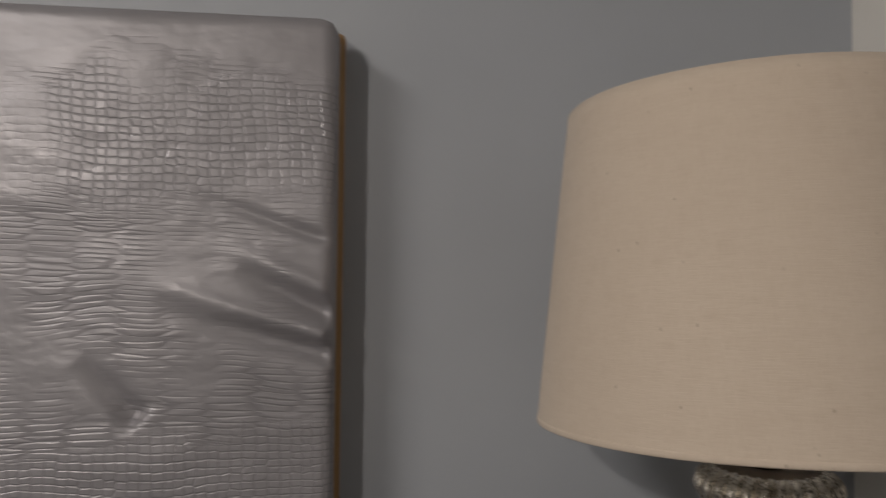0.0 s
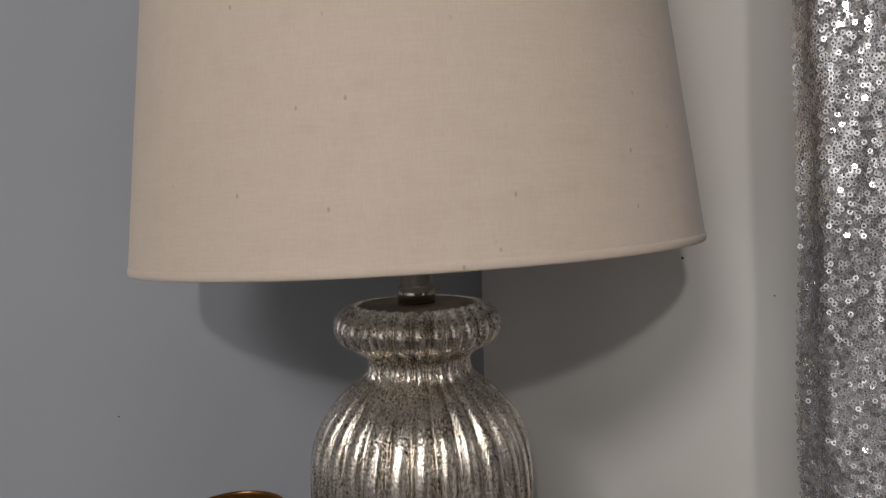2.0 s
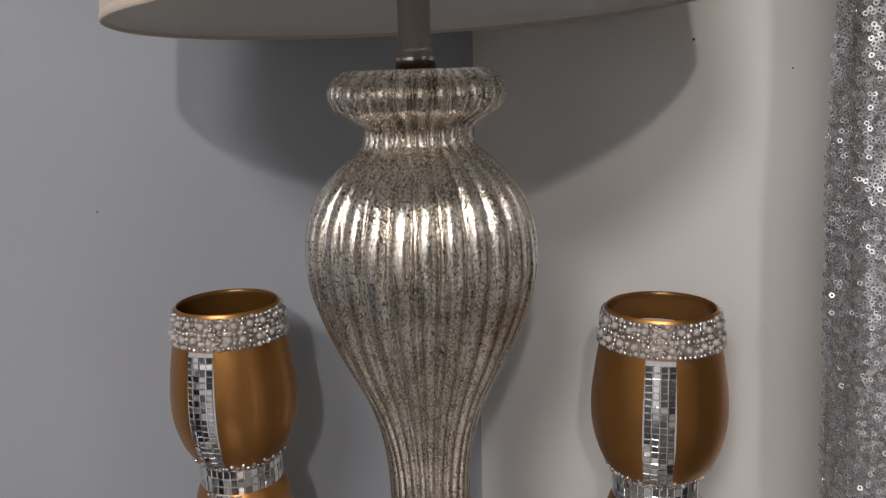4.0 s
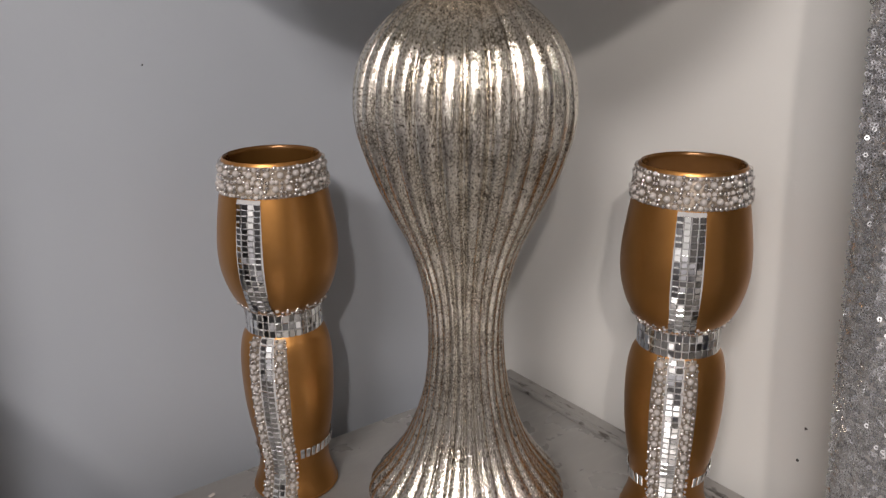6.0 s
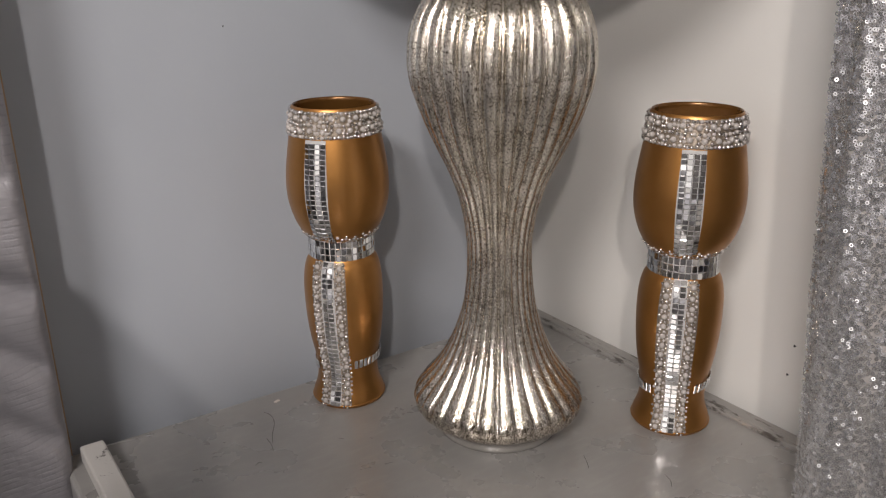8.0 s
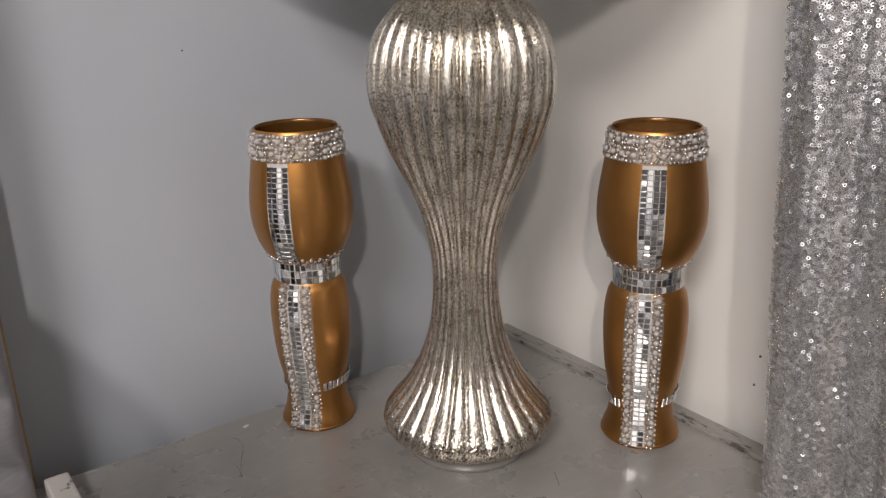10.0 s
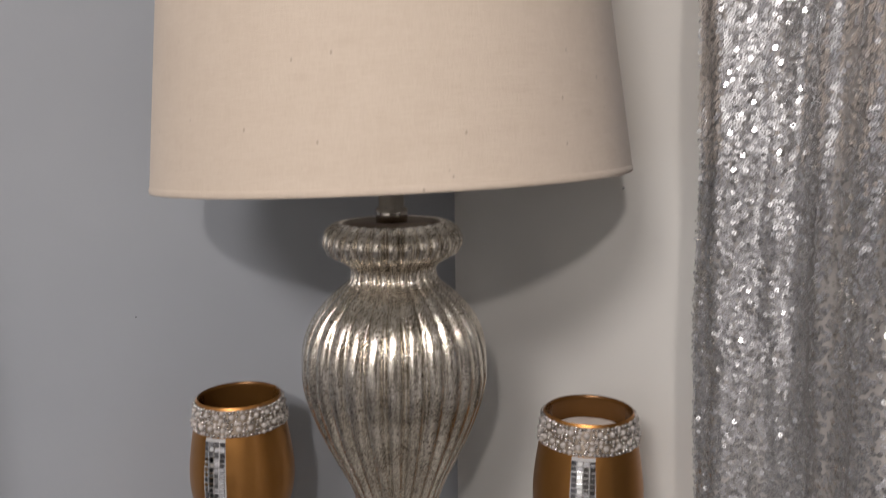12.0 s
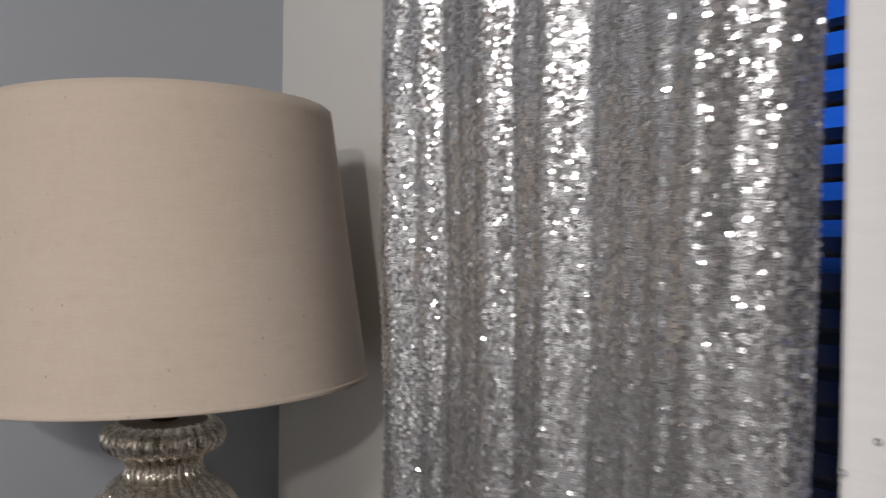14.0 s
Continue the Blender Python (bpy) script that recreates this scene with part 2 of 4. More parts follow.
n = Nodes("white_curtain_cloth")
n.set(colour=n.mix(n.noise(25, 4, 0.6, n.mapped((1, 1, 6))), (0.68, 0.665, 0.66), (0.78, 0.765, 0.76)), rough=0.7, sheen=0.2)
n.bump(n.noise(300, 3), 0.3, 0.0008)
M["white_cloth"] = n.m

n = Nodes("dark_blind")
n.set(colour=n.mix(n.noise(30), (0.012, 0.013, 0.018), (0.025, 0.027, 0.034)), rough=0.5)
M["blind"] = n.m

n = Nodes("white_window_paint")
n.set(colour=n.mix(n.noise(30), (0.7, 0.69, 0.67), (0.78, 0.77, 0.75)), rough=0.4)
M["frame"] = n.m

n = Nodes("window_glass")
n.set(colour=(1, 1, 1), rough=0.0, trans=1.0, ior=1.45)
M["pane"] = n.m

n = Nodes("dusk_sky")
sep = n.add("SeparateXYZ")
n.join(n.co, sep.inputs[0])
glow = n.mix(n.span(sep.outputs["Z"], 1.2, 1.5), (0.004, 0.005, 0.008), (0.02, 0.16, 0.9))
n.join(glow, n.p.inputs["Emission Color"])
n.p.inputs["Emission Strength"].default_value = 1.0
n.set(colour=(0, 0, 0), rough=1.0)
M["sky"] = n.m

n = Nodes("grey_plug")
n.set(colour=n.mix(n.noise(200), (0.03, 0.03, 0.03), (0.09, 0.08, 0.075)), rough=0.8)
M["hole"] = n.m


# ---- mesh helpers ----
def mesh_of(name, verts, faces, material, smooth=True):
    me = bpy.data.meshes.new(name)
    me.from_pydata([tuple(v) for v in verts], [], [tuple(f) for f in faces])
    me.materials.append(material)
    if smooth:
        me.polygons.foreach_set("use_smooth", [True] * len(me.polygons))
    me.update()
    return me


def part(name, me, parent, label="", kind=""):
    ob = new(name, me)
    ob.parent = parent
    return tagged(ob, label, kind=kind)


def empty(name, x, y, z, **tags):
    ob = new(name)
    ob.matrix_world = pose(x, y, z)
    return tagged(ob, **tags)


def box_mesh(name, size, material, bevel=0.003, centre=(0, 0, 0), steps=2):
    bm = bmesh.new()
    bmesh.ops.create_cube(bm, size=1.0)
    for v in bm.verts:
        v.co = Vector([v.co[k] * size[k] + centre[k] for k in range(3)])
    if bevel:
        bmesh.ops.bevel(bm, geom=bm.edges[:], offset=bevel, segments=steps, affect="EDGES", profile=0.5)
    me = bpy.data.meshes.new(name)
    bm.to_mesh(me)
    bm.free()
    me.materials.append(material)
    return me


def smooth_profile(points, count):
    """Catmull-Rom through (z, r) points."""
    p = np.array(points, float)
    p = np.vstack([2 * p[0] - p[1], p, 2 * p[-1] - p[-2]])
    out = []
    n_seg = len(p) - 3
    for k in range(n_seg):
        m = max(2, int(round(count / n_seg)))
        for u in np.linspace(0, 1, m, endpoint=False):
            a, b, c, d = p[k:k + 4]
            out.append(0.5 * (2 * b + (c - a) * u + (2 * a - 5 * b + 4 * c - d) * u * u + (3 * b - a - 3 * c + d) * u ** 3))
    out.append(p[-2])
    return np.array(out)


def lathe(name, rings, material, seg=64, closed_top=False, closed_bottom=False, shape=None):
    """rings: (z, r) rows; shape(angle, z, r) gives the radius."""
    verts, faces = [], []
    for z, r in rings:
        for k in range(seg):
            a = 2 * math.pi * k / seg
            q = shape(a, z, r) if shape else r
            verts.append((q * math.cos(a), q * math.sin(a), z))
    for j in range(len(rings) - 1):
        for k in range(seg):
            a, b = j * seg + k, j * seg + (k + 1) % seg
            faces.append((a, b, b + seg, a + seg))
    if closed_bottom:
        faces.append(tuple(range(seg - 1, -1, -1)))
    if closed_top:
        faces.append(tuple(range((len(rings) - 1) * seg, len(rings) * seg)))
    return mesh_of(name, verts, faces, material)


# ---- setting ----
def slab(name, size, centre, material, label):
    ob = new(name, box_mesh(name, size, material, 0))
    ob.matrix_world = pose(*centre)
    return tagged(ob, label, name.split("_")[0], kind="structure")


H = CEIL
slab("floor", (WX - X0 + 0.4, WY - Y0 + 0.4, 0.1), ((WX + X0) / 2, (WY + Y0) / 2, -0.05), M["floor"], "brown-grey carpeted bedroom floor")
slab("ceiling", (WX - X0 + 0.4, WY - Y0 + 0.4, 0.1), ((WX + X0) / 2, (WY + Y0) / 2, H + 0.05), M["ceiling"], "plain off-white painted ceiling")
slab("wall_north", (WX - X0 + 0.36, 0.12, H), ((WX + X0) / 2, WY + 0.06, H / 2), M["wall_cool"], "blue-grey painted bedroom wall with small scuffs")
# far walls are unseen; dark south and white west are chosen for mirror reflections
slab("wall_south", (WX - X0 + 0.36, 0.12, H), ((WX + X0) / 2, Y0 - 0.06, H / 2), M["wall_far"], "plain unseen bedroom wall, painted dark taupe to darken reflections")
slab("wall_west", (0.12, WY - Y0, H), (X0 - 0.06, (WY + Y0) / 2, H / 2), M["wall_white"], "plain unseen bedroom wall, painted white to brighten reflections")

# the wall with the window: one mesh with an opening through it
WIN_Y0, WIN_Y1, WIN_Z0, WIN_Z1 = -0.85, 0.27, 0.75, 2.05


def wall_with_opening():
    bm = bmesh.new()
    ys, zs = (Y0, WIN_Y0, WIN_Y1, WY), (0, WIN_Z0, WIN_Z1, H)
    for j in range(3):
        for k in range(3):
            if (j, k) == (1, 1):
                continue
            box = bmesh.ops.create_cube(bm, size=1.0)["verts"]
            for v in box:
                v.co = Vector((WX + 0.06 + v.co.x * 0.12, ys[j] + (v.co.y + 0.5) * (ys[j + 1] - ys[j]), zs[k] + (v.co.z + 0.5) * (zs[k + 1] - zs[k])))
    bmesh.ops.remove_doubles(bm, verts=bm.verts[:], dist=1e-5)
    inner = [f for f in bm.faces if any(g is not f and (g.calc_center_median() - f.calc_center_median()).length < 1e-5 for g in bm.faces)]
    bmesh.ops.delete(bm, geom=inner, context="FACES_ONLY")
    bmesh.ops.recalc_face_normals(bm, faces=bm.faces[:])
    me = bpy.data.meshes.new("wall_east")
    bm.to_mesh(me)
    bm.free()
    me.materials.append(M["wall_warm"])
    return tagged(new("wall_east", me), "off-white painted wall with a window opening", "wall", kind="structure")


wall_with_opening()


def window():
    w = empty("window_1", WX + 0.07, (WIN_Y0 + WIN_Y1) / 2, WIN_Z0, label="window with dark slatted blind and dusk behind", category="window", kind="structure")
    width, height = WIN_Y1 - WIN_Y0, WIN_Z1 - WIN_Z0
    for y in (-width / 2 + 0.025, width / 2 - 0.025):
        part("window_frame", box_mesh("window_frame", (0.06, 0.05, height), M["frame"], 0.004, (0, y, height / 2)), w)
    for z in (0.025, height - 0.025):
        part("window_frame", box_mesh("window_frame", (0.058, width - 0.1, 0.05), M["frame"], 0.004, (0, 0, z)), w)
    pane = part("pane", box_mesh("pane", (0.006, width - 0.1, height - 0.1), M["pane"], 0, (0.012, 0, height / 2)), w)
    pane.visible_shadow = False
    slat = box_mesh("slat", (0.022, width - 0.06, 0.0035), M["blind"], 0.001)
    k = 0
    while 0.05 + 0.0235 * k < height - 0.05:
        s = part("slat", slat, w)
        s.matrix_local = pose(-0.048, 0, 0.05 + 0.0235 * k, 0, -30, 0)
        k += 1
    sky = new("backdrop_sky", mesh_of("backdrop_sky", [(1.6, -1.2, 0), (1.6, 2.6, 0), (1.6, 2.6, 3), (1.6, -1.2, 3)], [(0, 1, 2, 3)], M["sky"]))
    tagged(sky, "deep blue dusk sky over dark ground outside", "sky", kind="structure")


window()


# ---- table ----
def table():
    x0, x1, y0, y1 = 0.010, 0.5715, 0.375, 0.808
    t = empty("side_table", (x0 + x1) / 2, (y0 + y1) / 2, 0, label="silver-painted wooden side table with scratched top standing in the corner", category="table")
    w, d = x1 - x0, y1 - y0
    part("table_top", box_mesh("table_top", (w, d, 0.03), M["table"], 0.004, (0, 0, TOP - 0.015), 3), t, "scratched silver-grey painted top")
    part("end_rail", box_mesh("end_rail", (0.0205, 0.36, 0.016), M["chipped"], 0.002, (-w / 2 + 0.0245, d / 2 - 0.017 - 0.18, TOP + 0.0075)), t, "chipped off-white painted rail")
    part("moulding", box_mesh("moulding", (0.015, d - 0.002, 0.005), M["moulding"], 0.0015, (w / 2 - 0.0078, 0, TOP + 0.0015)), t, "worn silver moulding strip with flaking paint")
    part("moulding", box_mesh("moulding", (0.005, d - 0.002, 0.005), M["moulding"], 0.0015, (w / 2 - 0.0185, 0, TOP + 0.0015)), t, "worn silver moulding strip with flaking paint")
    part("apron", box_mesh("apron", (w - 0.04, d - 0.04, 0.10), M["table"], 0.003, (0, 0, TOP - 0.08)), t)
    for sx in (-1, 1):
        for sy in (-1, 1):
            part("leg", box_mesh("leg", (0.04, 0.04, TOP - 0.125), M["table"], 0.004, (sx * (w / 2 - 0.045), sy * (d / 2 - 0.045), (TOP - 0.125) / 2)), t)
    chips = random.Random(3)
    marks = ([(0.1906, 0.7740), (0.1938, 0.7655), (0.1910, 0.7500), (0.1815, 0.7330), (0.1748, 0.7172)], [(0.1738, 0.7280), (0.1732, 0.7170), (0.1704, 0.7048)], [(0.1478, 0.6932), (0.1525, 0.6958), (0.1552, 0.6942)], [(0.1000, 0.7180), (0.1050, 0.7170)], [(0.1379, 0.7454), (0.1400, 0.7440)],
             [(0.3938, 0.5365), (0.3880, 0.5260), (0.3830, 0.5190)], [(0.2530, 0.6733), (0.2545, 0.6705)], [(0.5215, 0.4650), (0.5240, 0.4662)], [(0.430, 0.475), (0.427, 0.466), (0.421, 0.460)], [(0.545, 0.590), (0.542, 0.583)], [(0.228, 0.690), (0.232, 0.686)], [(0.31, 0.50), (0.318, 0.497)])
    for line in marks:
        run = smooth_profile(line, 14) if len(line) > 2 else np.array(line)
        verts, faces = [], []
        for k, (a, b) in enumerate(run):
            q = run[min(k + 1, len(run) - 1)] - run[max(k - 1, 0)]
            q = q / np.hypot(*q)
            h = (0.00028 if len(line) > 2 else 0.0006) * chips.uniform(0.5, 1.2) * (0.35 if k in (0, len(run) - 1) else 1.0)
            verts += [(a - line[0][0] + q[1] * h, b - line[0][1] - q[0] * h, 0), (a - line[0][0] - q[1] * h, b - line[0][1] + q[0] * h, 0), (a - line[0][0], b - line[0][1], 0.0003)]
        for k in range(len(run) - 1):
            i = 3 * k
            faces += [(i, i + 3, i + 5, i + 2), (i + 2, i + 5, i + 4, i + 1)]
        s = part("scratch", mesh_of("scratch", verts, faces, M["hole"]), t, "dark scratch")
        s.matrix_local = pose(line[0][0] - (x0 + x1) / 2, line[0][1] - (y0 + y1) / 2, TOP + 0.0003)
    s = part("paint_fleck", box_mesh("paint_fleck", (0.006, 0.003, 0.0012), M["plaster"], 0.0004), t, "white paint fleck")
    s.matrix_local = pose(0.2098 - (x0 + x1) / 2, 0.7866 - (y0 + y1) / 2, TOP + 0.0005, 0, 0, 20)
    return t


table()


# ---- lamp ----
def table_lamp():
    lamp_ob = empty("table_lamp", LX, LY, TOP, label="mercury glass table lamp with tilted oatmeal linen drum shade", category="lamp")
    z0 = TOP
    body = [(0.6488, 0.0540), (0.6492, 0.0640), (0.6508, 0.0703), (0.6540, 0.0752), (0.6590, 0.0779), (0.6650, 0.0786), (0.6715, 0.0764), (0.6787, 0.0713), (0.6910, 0.0610), (0.7064, 0.0506), (0.7205, 0.0438), (0.7348, 0.0386), (0.7490, 0.0346),
            (0.7630, 0.0318), (0.7907, 0.0288), (0.8180, 0.0291), (0.8447, 0.0333), (0.8709, 0.0416), (0.8967, 0.0538), (0.9219, 0.0650), (0.9463, 0.0735), (0.9570, 0.0761), (0.9695, 0.0778), (0.9804, 0.0777), (0.9920, 0.0767), (1.0035, 0.0740), (1.0155, 0.0688),
            (1.0255, 0.0617), (1.0347, 0.0530), (1.0415, 0.0450), (1.0470, 0.0385), (1.0528, 0.0358), (1.0594, 0.0362), (1.0645, 0.0420), (1.0706, 0.0528), (1.0760, 0.0564), (1.0816, 0.0580), (1.0880, 0.0564), (1.0925, 0.0532), (1.0962, 0.0480), (1.0965, 0.0440), (1.0935, 0.0400)]
    rings = [(z - z0, r) for z, r in smooth_profile(body, 205)]
    ribs = 28

    def ribbed(a, z, r):
        lobe = abs(math.sin(ribs / 2 * (a + 0.02 * math.sin(9.0 * z))))
        deep = 0.060 + 0.020 * min(1.0, max(0.0, (z - 0.06) / 0.2)) + 0.05 * min(1.0, max(0.0, (z - 0.41) / 0.02))
        return r * (1.008 - deep * min(1.0, max(0.15, (z - 0.016) / 0.03)) * (1.0 - lobe) ** 1.6) + 0.0005 * math.sin(5 * a + 40 * z)

    part("glass_body", lathe("glass_body", rings, M["mercury"], 336, shape=ribbed), lamp_ob, "ribbed champagne-silver mercury glass body")
    part("foot", lathe("foot", [(0.0, 0.0), (0.0, 0.0555), (0.0012, 0.0575), (0.0045, 0.0580), (0.0075, 0.0574), (0.0110, 0.0592), (0.0150, 0.0630), (0.0174, 0.0660), (0.0174, 0.0)], M["glass"], 64), lamp_ob, "pale thick glass foot disc")
    cap_z = 1.0945 - z0
    part("cap", lathe("cap", [(cap_z - 0.002, 0.043), (cap_z, 0.0425), (cap_z + 0.002, 0.040), (cap_z + 0.0022, 0.0)], M["cap"], 64), lamp_ob, "dark bronze cap")
    s = 1.0965 - z0
    part("stem", lathe("stem", [(s, 0.0), (s, 0.0132), (s + 0.011, 0.0132), (s + 0.0125, 0.0115), (s + 0.0135, 0.0106), (s + 0.105, 0.0106), (s + 0.107, 0.015), (s + 0.15, 0.015), (s + 0.152, 0.0)], M["nickel"], 40), lamp_ob, "brushed nickel stem")
    tilt = Vector((-0.0139, 0.0337, 1.0)).normalized()
    turn = Vector((0, 0, 1)).rotation_difference(tilt).to_matrix().to_4x4()
    at = Matrix.Translation((0.3724 - LX, 0.6276 - LY, 1.1341 - TOP)) @ turn
    hgt, r0, r1 = 0.2569, 0.1903, 0.1607
    rows = [(hgt * u, r0 + (r1 - r0) * u) for u in np.linspace(0, 1, 24)]
    outer = [(z, r + 0.0006) for z, r in rows]
    inner = [(z, r - 0.0014) for z, r in reversed(rows)]

    def uneven(a, z, r):
        return r + 0.0009 * math.sin(3 * a + 1.0) + 0.0005 * math.sin(7 * a + z * 9)

    shade = part("shade", lathe("shade", outer + [(hgt, r1 - 0.0004)], M["linen"], 160, shape=uneven), lamp_ob, "oatmeal linen shade with dark flecks")
    lining = part("lining", lathe("lining", [(hgt, r1 - 0.0004)] + inner + [(0.0, r0 + 0.0006)], M["lining"], 160, shape=uneven), shade, "white shade lining")
    shade.matrix_local = at
    for z, r, k in ((0.0, r0, 1.0), (hgt - 0.001, r1 - 0.0002, 0.6)):
        ring = [(z + 0.0026 * k * math.sin(b), r + 0.0001 + 0.0011 * k * math.cos(b)) for b in np.linspace(-math.pi, math.pi, 13)]
        part("rim", lathe("rim", ring, M["linen"], 160, shape=uneven), shade)
    for k in range(3):
        a = 2 * math.pi * k / 3 + 0.4
        sp = part("spider_arm", box_mesh("spider_arm", (r1 - 0.012, 0.003, 0.003), M["nickel"], 0.0008, ((r1 + 0.008) / 2, 0, 0)), shade)
        sp.matrix_local = pose(0, 0, hgt - 0.02, 0, 0, math.degrees(a))
    part("harp_hub", lathe("harp_hub", [(hgt - 0.03, 0.0), (hgt - 0.03, 0.011), (hgt - 0.012, 0.011), (hgt - 0.012, 0.0)], M["nickel"], 24), shade)
    return lamp_ob


table_lamp()


# ---- vases ----
VASE = [(0.0, 0.0350), (0.003, 0.0362), (0.009, 0.0350), (0.018, 0.0318), (0.028, 0.0301), (0.040, 0.0303), (0.053, 0.0323), (0.0655, 0.0347), (0.082, 0.0368), (0.0967, 0.0379), (0.115, 0.0384), (0.133, 0.0376), (0.1465, 0.0350), (0.1535, 0.0312), (0.1590, 0.0298),
        (0.1705, 0.0298), (0.1755, 0.0322), (0.1805, 0.0370), (0.1890, 0.0416), (0.2005, 0.0454), (0.212, 0.0476), (0.224, 0.0481), (0.237, 0.0474), (0.255, 0.0450), (0.271, 0.0424), (0.284, 0.0402), (0.2965, 0.0386)]
VASE_RINGS = smooth_profile(VASE, 110)


def vase_r(z):
    return float(np.interp(z, VASE_RINGS[:, 0], VASE_RINGS[:, 1]))


def on_vase(a, z, off):
    """The pose of a piece on the vase's skin: x along the girth, y up, z outwards."""
    e = 0.002
    slope = (vase_r(z + e) - vase_r(z - e)) / (2 * e)
    out = Vector((math.cos(a), math.sin(a), -slope)).normalized()
    side = Vector((-math.sin(a), math.cos(a), 0))
    up = out.cross(side)
    at = Vector(((vase_r(z)) * math.cos(a), vase_r(z) * math.sin(a), z)) + out * off
    return Matrix(((side.x, up.x, out.x, at.x), (side.y, up.y, out.y, at.y), (side.z, up.z, out.z, at.z), (0, 0, 0, 1)))


def ball(r, seg=7, rows=5):
    v, f = [(0, 0, -r)], []
    for j in range(1, rows):
        b = -math.pi / 2 + math.pi * j / rows
        v += [(r * math.cos(b) * math.cos(2 * math.pi * k / seg), r * math.cos(b) * math.sin(2 * math.pi * k / seg), r * math.sin(b)) for k in range(seg)]
    v.append((0, 0, r))
    top = len(v) - 1
    for k in range(seg):
        k2 = (k + 1) % seg
        f.append((0, 1 + k2, 1 + k))
        f.append((top, top - seg + k, top - seg + k2))
        for j in range(rows - 2):
            a = 1 + j * seg
            f.append((a + k, a + k2, a + seg + k2, a + seg + k))
    return v, f


BALL = ball(1.0)


def bead_mesh(name, spots, material):
    verts, faces = [], []
    for m, r in spots:
        base = len(verts)
        for v in BALL[0]:
            verts.append(m @ (Vector(v) * r))
        faces += [tuple(i + base for i in f) for f in BALL[1]]
    return mesh_of(name, verts, faces, material)


def skin_patch(name, a0, a1, z0, z1, off, material, na=8, nz=24):
    verts, faces = [], []
    for j in range(nz + 1):
        for k in range(na + 1):
            verts.append(on_vase(a0 + (a1 - a0) * k / na, z0 + (z1 - z0) * j / nz, off).translation)
    for j in range(nz):
        for k in range(na):
            i = j * (na + 1) + k
            faces.append((i, i + 1, i + na + 2, i + na + 1))
    return mesh_of(name, verts, faces, material)


TILE = {}


def tile_mesh(w, h):
    key = (round(w, 5), round(h, 5))
    if key not in TILE:
        t, b = 0.0011, 0.0004
        v = [(sx * w / 2, sy * h / 2, 0) for sx, sy in ((-1, -1), (1, -1), (1, 1), (-1, 1))]
        v += [(x, y, t - b) for x, y, _ in v[:4]]
        v += [(sx * (w / 2 - b), sy * (h / 2 - b), t) for sx, sy in ((-1, -1), (1, -1), (1, 1), (-1, 1))]
        f = [(8, 9, 10, 11)]
        for k in range(4):
            k2 = (k + 1) % 4
            f += [(k, k2, k2 + 4, k + 4), (k + 4, k2 + 4, k2 + 8, k + 8)]
        TILE[key] = mesh_of("mirror_tile", v, f, M["mirror"], False)
    return TILE[key]


